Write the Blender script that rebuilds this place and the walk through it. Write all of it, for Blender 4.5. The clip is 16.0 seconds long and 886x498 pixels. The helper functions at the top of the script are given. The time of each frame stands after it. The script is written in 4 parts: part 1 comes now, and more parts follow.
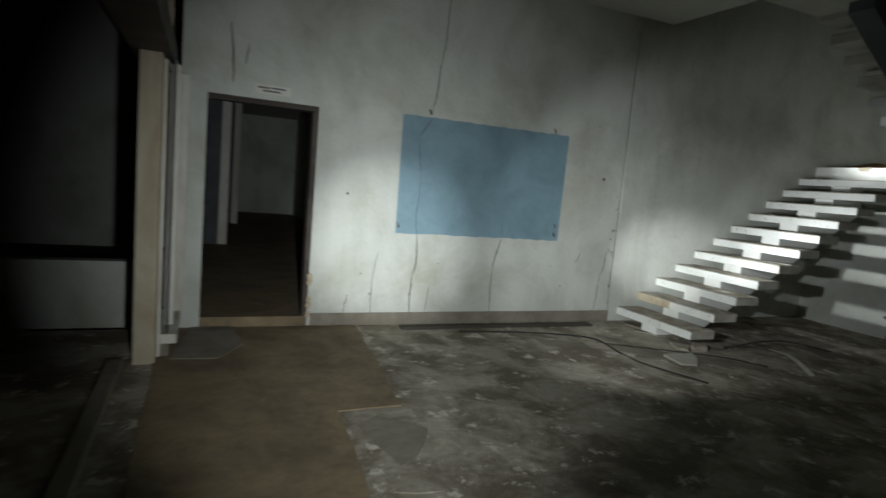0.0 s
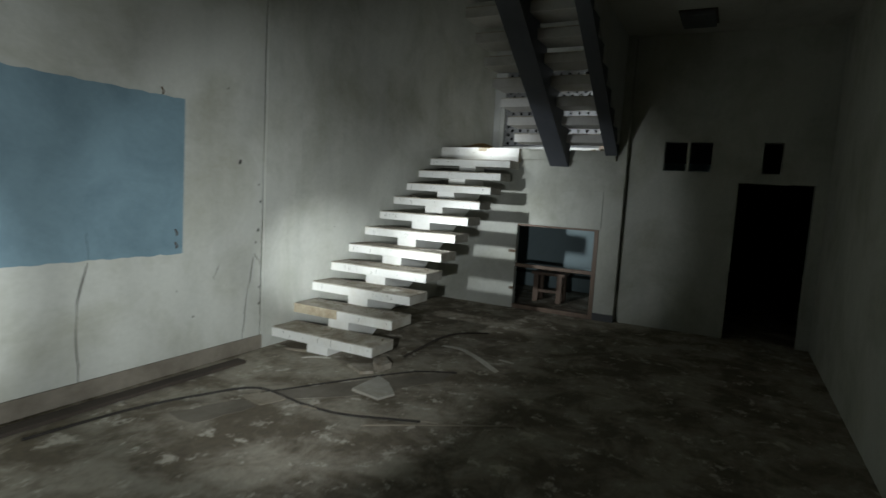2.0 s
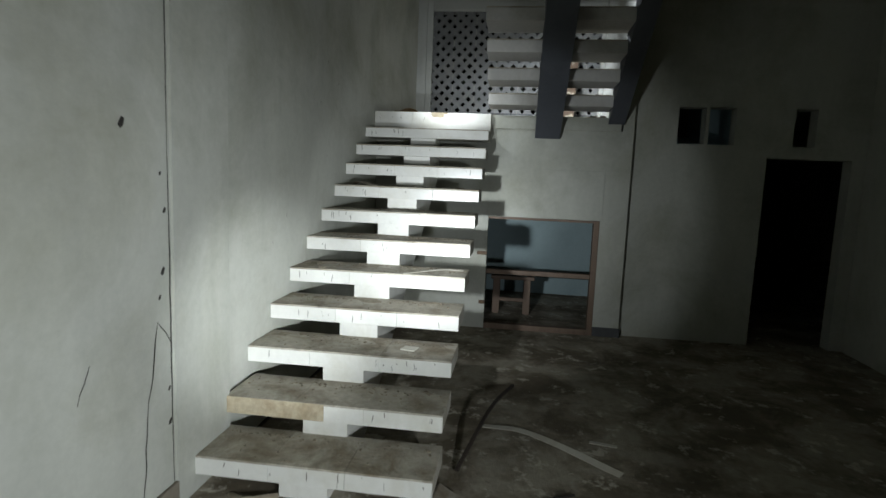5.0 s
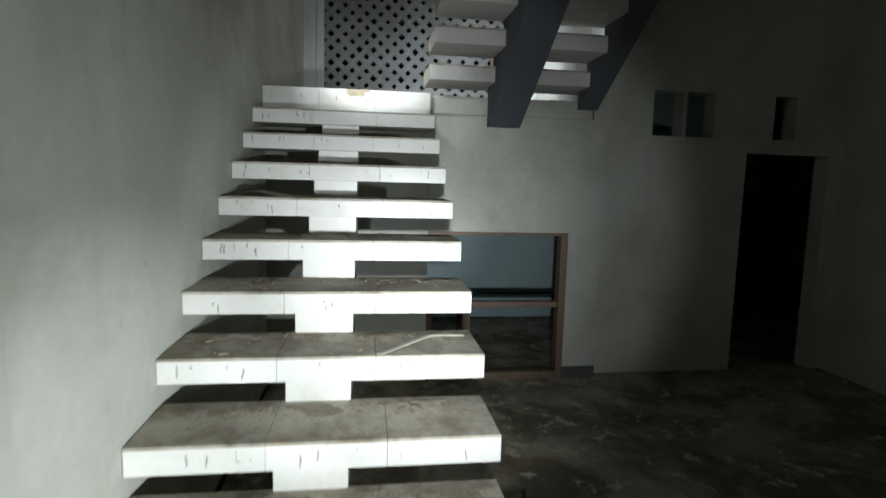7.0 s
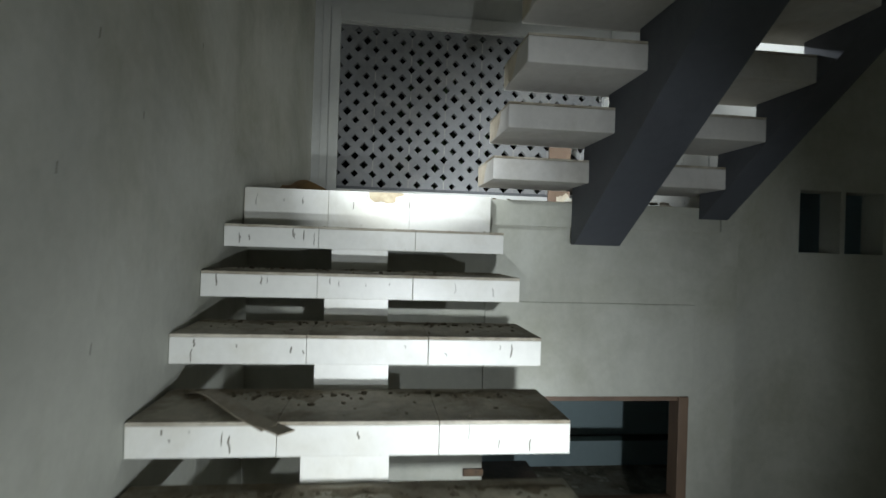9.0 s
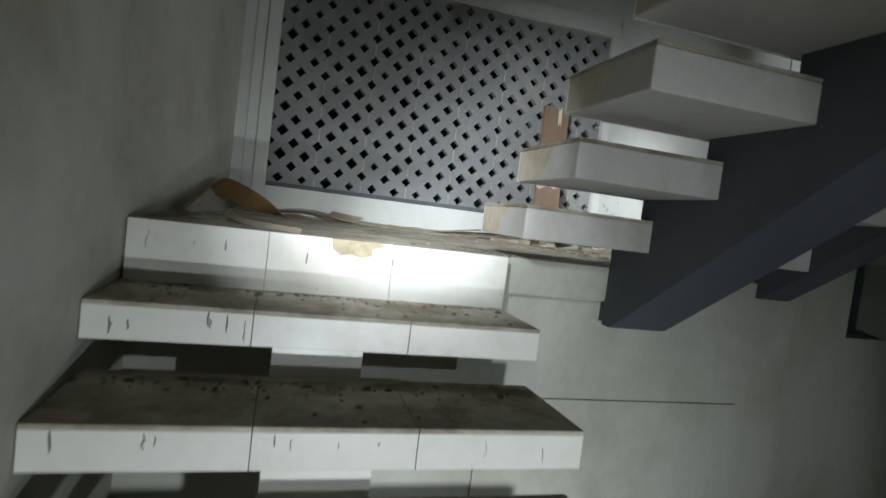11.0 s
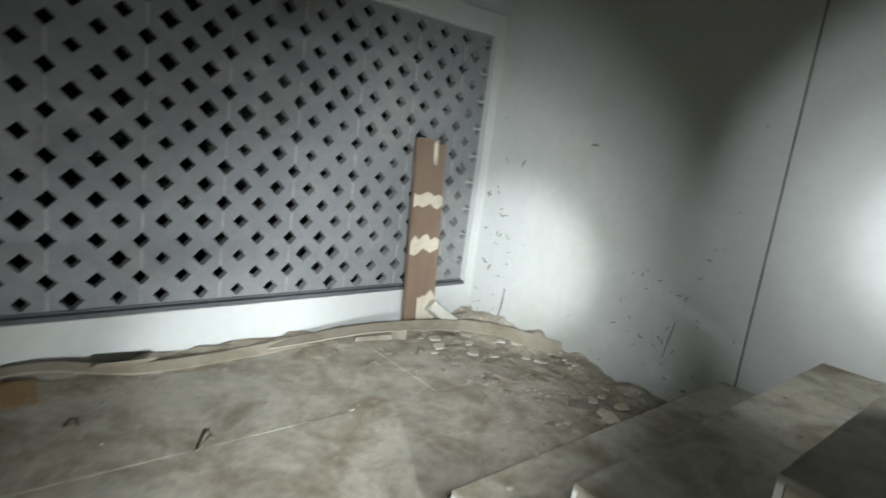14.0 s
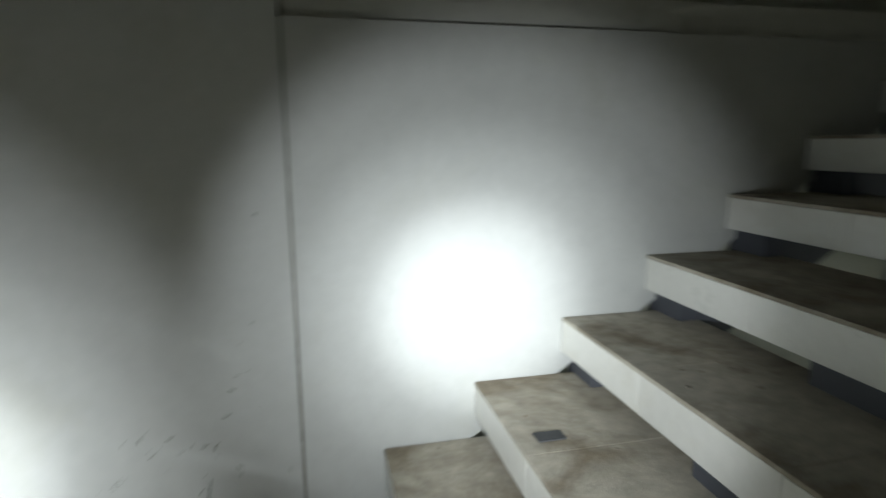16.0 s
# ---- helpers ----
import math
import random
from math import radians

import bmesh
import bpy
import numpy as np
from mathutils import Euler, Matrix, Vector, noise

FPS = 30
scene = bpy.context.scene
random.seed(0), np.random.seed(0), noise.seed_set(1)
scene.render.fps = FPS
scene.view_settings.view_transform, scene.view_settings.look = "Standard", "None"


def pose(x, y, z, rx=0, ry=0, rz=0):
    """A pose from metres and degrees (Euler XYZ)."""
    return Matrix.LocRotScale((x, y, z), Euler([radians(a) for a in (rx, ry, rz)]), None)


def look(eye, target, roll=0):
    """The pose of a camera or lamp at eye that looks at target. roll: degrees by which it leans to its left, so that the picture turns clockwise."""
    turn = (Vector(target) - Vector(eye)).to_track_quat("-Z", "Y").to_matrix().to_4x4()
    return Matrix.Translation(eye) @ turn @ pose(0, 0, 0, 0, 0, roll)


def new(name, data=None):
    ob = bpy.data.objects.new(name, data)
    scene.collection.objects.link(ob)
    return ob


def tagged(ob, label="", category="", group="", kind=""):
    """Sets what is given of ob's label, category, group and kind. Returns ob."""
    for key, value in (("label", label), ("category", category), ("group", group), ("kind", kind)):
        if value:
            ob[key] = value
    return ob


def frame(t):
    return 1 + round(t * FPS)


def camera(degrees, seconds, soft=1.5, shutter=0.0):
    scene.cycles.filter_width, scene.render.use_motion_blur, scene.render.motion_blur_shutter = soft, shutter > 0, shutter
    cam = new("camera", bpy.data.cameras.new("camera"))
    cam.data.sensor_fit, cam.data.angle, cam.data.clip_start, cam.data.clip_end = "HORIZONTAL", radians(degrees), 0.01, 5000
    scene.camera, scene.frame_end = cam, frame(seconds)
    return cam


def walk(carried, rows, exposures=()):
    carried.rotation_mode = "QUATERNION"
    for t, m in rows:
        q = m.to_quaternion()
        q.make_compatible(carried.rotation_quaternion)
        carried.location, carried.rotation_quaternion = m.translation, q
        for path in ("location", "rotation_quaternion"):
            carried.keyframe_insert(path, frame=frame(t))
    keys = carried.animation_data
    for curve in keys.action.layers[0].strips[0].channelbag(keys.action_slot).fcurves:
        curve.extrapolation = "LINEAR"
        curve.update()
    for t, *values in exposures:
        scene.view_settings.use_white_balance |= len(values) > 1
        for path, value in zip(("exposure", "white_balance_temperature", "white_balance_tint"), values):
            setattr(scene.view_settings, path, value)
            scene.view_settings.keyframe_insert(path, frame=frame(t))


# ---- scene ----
cam = camera(76.4, 16.0, shutter=0.5)

PATH = [
    (0, (-4.577, -5.182, 1.432), (-3.78, -3.362, 1.201), 5.1),
    (0.5, (-4.53, -4.75, 1.472), (-3.411, -3.119, 1.18), 5.9),
    (1, (-4.413, -4.411, 1.536), (-2.926, -3.107, 1.242), 5.2),
    (1.5, (-4.063, -4.054, 1.541), (-2.447, -2.904, 1.28), 3.1),
    (2, (-3.803, -3.669, 1.498), (-2.032, -2.762, 1.293), 3.4),
    (2.5, (-3.522, -3.27, 1.484), (-1.707, -2.455, 1.286), 4.2),
    (3, (-3.269, -2.841, 1.525), (-1.436, -2.078, 1.285), 6.7),
    (3.5, (-3.047, -2.433, 1.535), (-1.138, -1.893, 1.278), 6.0),
    (4, (-2.729, -2.012, 1.504), (-0.805, -1.523, 1.265), 2.0),
    (4.2, (-2.658, -1.838, 1.496), (-0.715, -1.42, 1.269), 2.4),
    (6.3, (-1.31, -0.905, 1.477), (0.666, -0.87, 1.17), 2.2),
    (6.5, (-1.146, -0.769, 1.466), (0.832, -0.837, 1.178), 3.2),
    (7, (-0.806, -0.677, 1.501), (1.161, -0.951, 1.26), 1.5),
    (7.5, (-0.419, -0.659, 1.531), (1.559, -0.917, 1.388), 1.1),
    (8, (0.018, -0.579, 1.591), (1.991, -0.898, 1.518), 2.9),
    (8.5, (0.286, -0.568, 1.739), (2.26, -0.891, 1.739), 1.0),
    (9, (0.551, -0.575, 1.854), (2.536, -0.816, 1.85), 1.8),
    (11.3, (1.58, -0.378, 2.314), (3.481, -0.985, 2.177), 6.4),
    (11.5, (1.66, -0.383, 2.395), (3.555, -1.0, 2.233), 5.4),
    (12, (1.868, -0.267, 2.502), (3.757, -0.901, 2.337), 6.8),
    (12.5, (2.075, -0.25, 2.617), (3.896, -1.033, 2.353), 6.8),
    (13, (2.307, -0.31, 2.772), (4.062, -1.201, 2.417), 4.8),
    (13.5, (2.493, -0.277, 2.878), (4.162, -1.315, 2.509), 7.3),
    (14, (2.681, -0.355, 2.965), (4.159, -1.648, 2.583), 7.4),
    (14.5, (2.812, -0.498, 3.150), (4.161, -1.888, 2.656), 4.95),
    (15, (3.061, -0.498, 3.215), (4.071, -2.146, 2.7), 4.9),
    (15.2, (3.129, -0.537, 3.277), (3.882, -2.318, 2.767), 5.6),
    (15.4, (3.137, -0.632, 3.301), (3.618, -2.51, 2.807), 6.2),
    (15.5, (3.127, -0.685, 3.304), (3.484, -2.594, 2.828), 5.9),
    (15.6, (3.139, -0.727, 3.311), (3.365, -2.659, 2.848), 5.3),
    (15.8, (3.218, -0.785, 3.308), (3.145, -2.737, 2.877), 4.0),
    (16, (3.297, -0.844, 3.308), (2.856, -2.759, 2.938), -0.3),
]
walk(cam, [(t, look(eye, target, roll)) for t, eye, target, roll in PATH],
     exposures=[(0, 0.0), (0.6, 0.0), (1.2, 0.0), (4.0, 0.1), (6.5, 0.1), (8.0, 0.3), (9.0, 0.35), (11.3, 0.25), (13.0, 0.3), (14.0, 0.5), (15.0, 0.65), (15.5, 0.75), (16, 0.95)])



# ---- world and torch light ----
world = bpy.data.worlds.new("night")
scene.world = world
world.use_nodes = True
world.node_tree.nodes["Background"].inputs[0].default_value = (0.55, 0.62, 0.6, 1)
world.node_tree.nodes["Background"].inputs[1].default_value = 0.0004


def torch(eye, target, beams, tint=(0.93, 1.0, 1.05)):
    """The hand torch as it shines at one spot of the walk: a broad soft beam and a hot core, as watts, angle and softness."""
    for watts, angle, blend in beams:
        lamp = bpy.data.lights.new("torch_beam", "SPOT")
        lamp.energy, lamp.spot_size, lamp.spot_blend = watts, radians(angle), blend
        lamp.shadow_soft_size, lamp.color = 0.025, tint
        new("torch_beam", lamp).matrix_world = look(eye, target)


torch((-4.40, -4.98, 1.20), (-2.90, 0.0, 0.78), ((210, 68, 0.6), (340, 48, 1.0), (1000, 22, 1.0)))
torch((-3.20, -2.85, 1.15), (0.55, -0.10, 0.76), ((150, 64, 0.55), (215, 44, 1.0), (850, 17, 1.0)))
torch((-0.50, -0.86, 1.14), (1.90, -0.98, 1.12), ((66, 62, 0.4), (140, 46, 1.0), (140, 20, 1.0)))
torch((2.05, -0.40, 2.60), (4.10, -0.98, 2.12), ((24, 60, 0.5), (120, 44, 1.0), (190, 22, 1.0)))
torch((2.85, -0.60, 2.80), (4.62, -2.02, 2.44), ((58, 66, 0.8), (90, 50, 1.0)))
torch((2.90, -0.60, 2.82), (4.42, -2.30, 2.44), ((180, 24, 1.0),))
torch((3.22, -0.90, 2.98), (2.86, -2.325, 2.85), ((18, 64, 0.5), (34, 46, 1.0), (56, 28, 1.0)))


# ---- materials ----
def nodes_of(name):
    m = bpy.data.materials.new(name)
    m.use_nodes = True
    nt = m.node_tree
    return m, nt, nt.nodes["Principled BSDF"]


def noise_node(nt, vec, scale, detail=6, rough=0.6, distort=0.0):
    n = nt.nodes.new("ShaderNodeTexNoise")
    n.inputs["Scale"].default_value, n.inputs["Detail"].default_value = scale, detail
    n.inputs["Roughness"].default_value, n.inputs["Distortion"].default_value = rough, distort
    nt.links.new(vec, n.inputs["Vector"])
    return n.outputs["Fac"]


def ramp(nt, fac, stops):
    r = nt.nodes.new("ShaderNodeValToRGB")
    while len(r.color_ramp.elements) < len(stops):
        r.color_ramp.elements.new(0.5)
    for e, (p, c) in zip(r.color_ramp.elements, stops):
        e.position, e.color = p, (*c, 1) if len(c) == 3 else c
    nt.links.new(fac, r.inputs[0])
    return r.outputs[0]


def mix(nt, fac, a, b, how="MIX"):
    n = nt.nodes.new("ShaderNodeMix")
    n.data_type, n.blend_type = "RGBA", how
    for sock, v in ((n.inputs[0], fac), (n.inputs[6], a), (n.inputs[7], b)):
        if isinstance(v, (int, float)):
            sock.default_value = v
        elif isinstance(v, tuple):
            sock.default_value = (*v, 1)
        else:
            nt.links.new(v, sock)
    return n.outputs[2]


def grey(v):
    return (v, v, v)


def surface(name, base, dirt, dirt_from=0.55, dirt_to=0.72, big=1.2, fine=18.0, grain=0.12, rough=0.8, bump=0.25,
            bump_size=0.006, metal=0.0, spots=None, spots_scale=9.0, spots_from=0.68, stretch=(1, 1, 1), vary=0.0, streak=0.0):
    """A weathered surface: a base colour, broad dirt, fine grain, small spots and relief."""
    m, nt, bsdf = nodes_of(name)
    co = nt.nodes.new("ShaderNodeTexCoord")
    mp = nt.nodes.new("ShaderNodeMapping")
    mp.inputs["Scale"].default_value = stretch
    geo = nt.nodes.new("ShaderNodeNewGeometry")
    nt.links.new(geo.outputs["Position"], mp.inputs["Vector"])
    v = mp.outputs[0]
    broad = noise_node(nt, v, big, 8, 0.65, 0.4)
    col = mix(nt, ramp(nt, broad, [(dirt_from, grey(0)), (dirt_to, grey(1))]), base, dirt)
    g = noise_node(nt, v, fine, 8, 0.7)
    lo, hi = 1 - grain, 1 + grain
    col = mix(nt, 1.0, col, ramp(nt, g, [(0.3, grey(lo)), (0.7, grey(min(hi, 1.0)))]), "MULTIPLY")
    if spots:
        s = noise_node(nt, v, spots_scale, 7, 0.72, 0.15)
        col = mix(nt, ramp(nt, s, [(spots_from, grey(0)), (spots_from + 0.06, grey(1))]), col, spots)
    if streak:
        runs = nt.nodes.new("ShaderNodeMapping")
        runs.inputs["Scale"].default_value = (1.1, 1.1, 0.35)
        nt.links.new(geo.outputs["Position"], runs.inputs["Vector"])
        r = noise_node(nt, runs.outputs[0], 1.6, 8, 0.68, 0.3)
        col = mix(nt, 1.0, col, ramp(nt, r, [(0.36, grey(1 - streak)), (0.58, grey(1.0))]), "MULTIPLY")
    if vary:
        info = nt.nodes.new("ShaderNodeObjectInfo")
        col = mix(nt, 1.0, col, ramp(nt, info.outputs["Random"], [(0.0, grey(1 - vary)), (1.0, grey(1.0))]), "MULTIPLY")
    nt.links.new(col, bsdf.inputs["Base Color"])
    nt.links.new(ramp(nt, broad, [(0.3, grey(max(rough - 0.1, 0))), (0.75, grey(min(rough + 0.12, 1)))]), bsdf.inputs["Roughness"])
    bsdf.inputs["Metallic"].default_value = metal
    b = nt.nodes.new("ShaderNodeBump")
    b.inputs["Strength"].default_value, b.inputs["Distance"].default_value = bump, bump_size
    nt.links.new(noise_node(nt, v, fine * 2.2, 10, 0.7), b.inputs["Height"])
    nt.links.new(b.outputs[0], bsdf.inputs["Normal"])
    return m


PLASTER = surface("plaster_white", (0.52, 0.53, 0.47), (0.38, 0.38, 0.305), 0.46, 0.70, 1.1, 26, 0.10, 0.85, 0.22, 0.004,
                  spots=(0.34, 0.32, 0.26), spots_scale=7.5, spots_from=0.71, streak=0.13)
PLASTER_COOL = surface("plaster_landing", (0.50, 0.51, 0.485), (0.45, 0.45, 0.39), 0.52, 0.78, 1.3, 24, 0.08, 0.85, 0.2, 0.004,
                       spots=(0.36, 0.33, 0.27), spots_scale=8.5, spots_from=0.71, streak=0.06)
CEILING = surface("ceiling_paint", (0.55, 0.55, 0.50), (0.35, 0.34, 0.29), 0.5, 0.75, 0.8, 20, 0.1, 0.9, 0.2, 0.004)
BLUE = surface("blue_board_paint", (0.185, 0.285, 0.325), (0.135, 0.215, 0.25), 0.42, 0.68, 2.4, 30, 0.10, 0.6, 0.15, 0.002,
               spots=(0.10, 0.16, 0.19), spots_scale=12, spots_from=0.75)
CONCRETE = surface("concrete_floor", (0.42, 0.38, 0.295), (0.18, 0.148, 0.10), 0.42, 0.58, 2.2, 14, 0.35, 0.9, 0.7, 0.012,
                   spots=(0.54, 0.50, 0.41), spots_scale=5.5, spots_from=0.565)
SOIL = surface("dried_mud_layer", (0.24, 0.18, 0.10), (0.145, 0.108, 0.062), 0.40, 0.66, 2.6, 18, 0.3, 0.85, 0.4, 0.006)
DUST_TILE = surface("dusty_tile", (0.56, 0.52, 0.425), (0.27, 0.225, 0.155), 0.44, 0.66, 4.2, 26, 0.36, 0.7, 0.5, 0.004,
                    spots=(0.13, 0.105, 0.07), spots_scale=11, spots_from=0.66, vary=0.10)
WHITE_TILE = surface("white_glazed_tile", (0.76, 0.76, 0.71), (0.62, 0.60, 0.51), 0.5, 0.78, 2.6, 30, 0.08, 0.35, 0.08, 0.002,
                     spots=(0.34, 0.30, 0.22), spots_scale=15, spots_from=0.665, vary=0.06)
MORTAR = surface("stair_concrete", (0.50, 0.48, 0.41), (0.30, 0.27, 0.20), 0.45, 0.7, 2.4, 24, 0.2, 0.9, 0.4, 0.006)
CHIPPED = surface("bare_mortar", (0.50, 0.43, 0.30), (0.36, 0.29, 0.19), 0.45, 0.65, 9, 40, 0.3, 0.95, 0.6, 0.006)
TREAD_UNDER = surface("painted_tread_concrete", (0.58, 0.57, 0.54), (0.42, 0.40, 0.35), 0.48, 0.75, 2.0, 30, 0.12, 0.85, 0.3, 0.004,
                      spots=(0.27, 0.24, 0.18), spots_scale=8, spots_from=0.72)
BEAM = surface("grey_blue_beam_paint", (0.085, 0.092, 0.108), (0.065, 0.068, 0.078), 0.5, 0.75, 1.5, 26, 0.12, 0.7, 0.2, 0.003)
BREEZE = surface("grey_breeze_block", (0.20, 0.205, 0.205), (0.27, 0.265, 0.25), 0.5, 0.72, 3.0, 34, 0.2, 0.9, 0.45, 0.005, vary=0.02)
BREEZE_PALE = surface("pale_block_joint", (0.34, 0.33, 0.30), (0.22, 0.21, 0.20), 0.45, 0.65, 12, 40, 0.2, 0.95, 0.5, 0.004)
WOOD = surface("brown_wood", (0.205, 0.14, 0.097), (0.13, 0.088, 0.06), 0.45, 0.7, 3, 20, 0.25, 0.6, 0.25, 0.003, stretch=(1, 1, 0.15))
WOOD_DARK = surface("dark_old_wood", (0.065, 0.05, 0.036), (0.035, 0.026, 0.02), 0.45, 0.7, 3, 20, 0.3, 0.8, 0.3, 0.004, stretch=(0.15, 1, 1))
PEELED = surface("peeled_pale_patch", (0.60, 0.54, 0.43), (0.48, 0.41, 0.30), 0.45, 0.7, 8, 30, 0.2, 0.9, 0.4, 0.003)
STRIP = surface("curled_lining_strip", (0.36, 0.315, 0.24), (0.23, 0.19, 0.13), 0.45, 0.7, 5, 26, 0.2, 0.6, 0.2, 0.002)
ORANGE = surface("ochre_lining_strip", (0.31, 0.195, 0.08), (0.22, 0.14, 0.065), 0.45, 0.7, 5, 26, 0.2, 0.55, 0.2, 0.002)
DARK = surface("dark_stain", (0.025, 0.022, 0.018), (0.04, 0.034, 0.026), 0.4, 0.7, 12, 40, 0.2, 0.95, 0.2, 0.002)
SKIRT = surface("grey_skirting_cement", (0.22, 0.195, 0.15), (0.13, 0.11, 0.08), 0.45, 0.7, 2.2, 22, 0.2, 0.9, 0.35, 0.005)
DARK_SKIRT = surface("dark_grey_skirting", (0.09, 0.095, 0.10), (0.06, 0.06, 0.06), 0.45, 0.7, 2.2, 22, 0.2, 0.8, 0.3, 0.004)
FRAME = surface("old_white_paint", (0.60, 0.58, 0.50), (0.40, 0.35, 0.26), 0.48, 0.72, 2.4, 28, 0.15, 0.7, 0.3, 0.004, stretch=(1, 1, 0.3))
POST = surface("stained_post_paint", (0.46, 0.41, 0.30), (0.30, 0.24, 0.15), 0.45, 0.7, 2.4, 28, 0.15, 0.75, 0.3, 0.004, stretch=(1, 1, 0.3))
PALE_BLUE = surface("pale_blue_wall_paint", (0.36, 0.47, 0.49), (0.30, 0.40, 0.42), 0.5, 0.75, 1.4, 26, 0.08, 0.75, 0.15, 0.003)
GREEN_DARK = surface("dark_green_band", (0.03, 0.055, 0.048), (0.02, 0.035, 0.03), 0.45, 0.7, 2, 20, 0.15, 0.7, 0.2, 0.003)
RUBBLE = surface("plaster_rubble", (0.47, 0.43, 0.35), (0.30, 0.25, 0.18), 0.42, 0.65, 9, 40, 0.3, 0.95, 0.6, 0.006, vary=0.35)
GROUND = surface("night_ground", (0.07, 0.06, 0.045), (0.035, 0.04, 0.022), 0.45, 0.65, 1.1, 12, 0.3, 0.95, 0.6, 0.02)
LEAF = surface("leaf_green", (0.05, 0.10, 0.03), (0.03, 0.06, 0.02), 0.45, 0.65, 8, 30, 0.2, 0.5, 0.1, 0.002, vary=0.4)
METAL = surface("rusty_metal", (0.13, 0.085, 0.05), (0.06, 0.045, 0.035), 0.45, 0.65, 14, 40, 0.2, 0.6, 0.3, 0.002, metal=0.5)
GRIT = surface("stair_grit_dirt", (0.29, 0.25, 0.185), (0.16, 0.13, 0.09), 0.42, 0.62, 22, 50, 0.3, 0.95, 0.5, 0.004)
SMUDGE = surface("grey_smudge", (0.26, 0.25, 0.21), (0.16, 0.15, 0.12), 0.42, 0.65, 25, 50, 0.2, 0.95, 0.2, 0.001)
INK = surface("faded_ink", (0.10, 0.10, 0.11), (0.16, 0.16, 0.16), 0.45, 0.7, 30, 60, 0.2, 0.8, 0.1, 0.001)


# ---- mesh helpers ----
def add_box(bm, lo, hi, bevel=0.0, turn=None):
    """A box between two corners in bm, its edges bevelled, turned by a matrix."""
    c, s = (Vector(lo) + Vector(hi)) / 2, Vector(hi) - Vector(lo)
    m = (turn or Matrix()) @ Matrix.Translation(c) @ Matrix.Diagonal((abs(s.x), abs(s.y), abs(s.z), 1))
    vs = bmesh.ops.create_cube(bm, size=1.0, matrix=m)["verts"]
    if bevel:
        edges = list({e for v in vs for e in v.link_edges})
        bmesh.ops.bevel(bm, geom=edges, offset=bevel, segments=2, affect="EDGES", profile=0.6)
    return bm


def boxes(*pairs, bevel=0.0):
    bm = bmesh.new()
    for lo, hi in pairs:
        add_box(bm, lo, hi, bevel)
    return bm


def mesh_of(name, bm, material):
    me = bpy.data.meshes.new(name)
    bm.normal_update()
    bm.to_mesh(me)
    bm.free()
    me.materials.append(material)
    return me


def solid(name, bm, material, label="", category="", kind="", group=""):
    """A top-level thing of one mesh."""
    return tagged(new(name, mesh_of(name, bm, material)), label, category, group, kind)


def thing(name, at, label, category, group="", kind=""):
    """An empty at a thing's base, to carry its parts."""
    ob = new(name)
    ob.empty_display_size = 0.1
    ob.location = at
    return tagged(ob, label, category, group, kind)


def part(name, bm, material, parent, label=""):
    """One mesh, given in world places, under a thing or a part."""
    return under(new(name, mesh_of(name, bm, material)), parent, label)


def under(ob, parent, label=""):
    ob.parent = parent
    ob.matrix_parent_inverse = Matrix() if parent.parent or parent.type == "MESH" else Matrix.Translation(-parent.location)
    return tagged(ob, label)


def shared_piece(name, me, place, parent, label=""):
    """A piece on shared mesh data, at a pose in world places."""
    ob = new(name, me)
    ob.matrix_basis = place
    return under(ob, parent, label)


def ribbon(bm, points, half, lift, normal):
    """A thin strip along points, flat against a surface with that normal and proud of it."""
    n = Vector(normal)
    rows = []
    for i, p in enumerate(points):
        a, b = Vector(points[max(i - 1, 0)]), Vector(points[min(i + 1, len(points) - 1)])
        side = (b - a).cross(n).normalized()
        w = half * (0.35 + 0.65 * math.sin(math.pi * (i + 0.5) / len(points)))
        rows.append([bm.verts.new(Vector(p) + side * w * k + n * h) for k, h in ((-1, 0.0), (-0.4, lift), (0.4, lift), (1, 0.0))])
    for r, q in zip(rows, rows[1:]):
        for k in range(3):
            bm.faces.new((r[k], r[k + 1], q[k + 1], q[k]))
    return bm


def jagged(rng, a, b, steps, wander):
    """Points from a to b that wander from the straight line."""
    a, b = Vector(a), Vector(b)
    out, off = [], Vector((0, 0, 0))
    for i in range(steps + 1):
        f = i / steps
        out.append(a.lerp(b, f) + off * math.sin(math.pi * f) ** 0.5)
        off += Vector((rng.uniform(-wander, wander), rng.uniform(-wander, wander), rng.uniform(-wander, wander)))
    return out


def strip_along(points, width, thick, twist=0.0, up=(0, 0, 1)):
    """A bent lath or curled strip of a given width and thickness along points."""
    bm = bmesh.new()
    rows = []
    for i, p in enumerate(points):
        a, b = Vector(points[max(i - 1, 0)]), Vector(points[min(i + 1, len(points) - 1)])
        d = (b - a).normalized()
        side = d.cross(Vector(up)).normalized()
        side.rotate(Matrix.Rotation(twist * i / len(points), 3, d))
        n = side.cross(d)
        rows.append([bm.verts.new(Vector(p) + side * sx * width / 2 + n * sz * thick) for sx, sz in ((-1, 0), (1, 0), (1, 1), (-1, 1))])
    for r, q in zip(rows, rows[1:]):
        for k in range(4):
            bm.faces.new((r[k], r[(k + 1) % 4], q[(k + 1) % 4], q[k]))
    bm.faces.new(rows[0][::-1])
    bm.faces.new(rows[-1])
    return bm


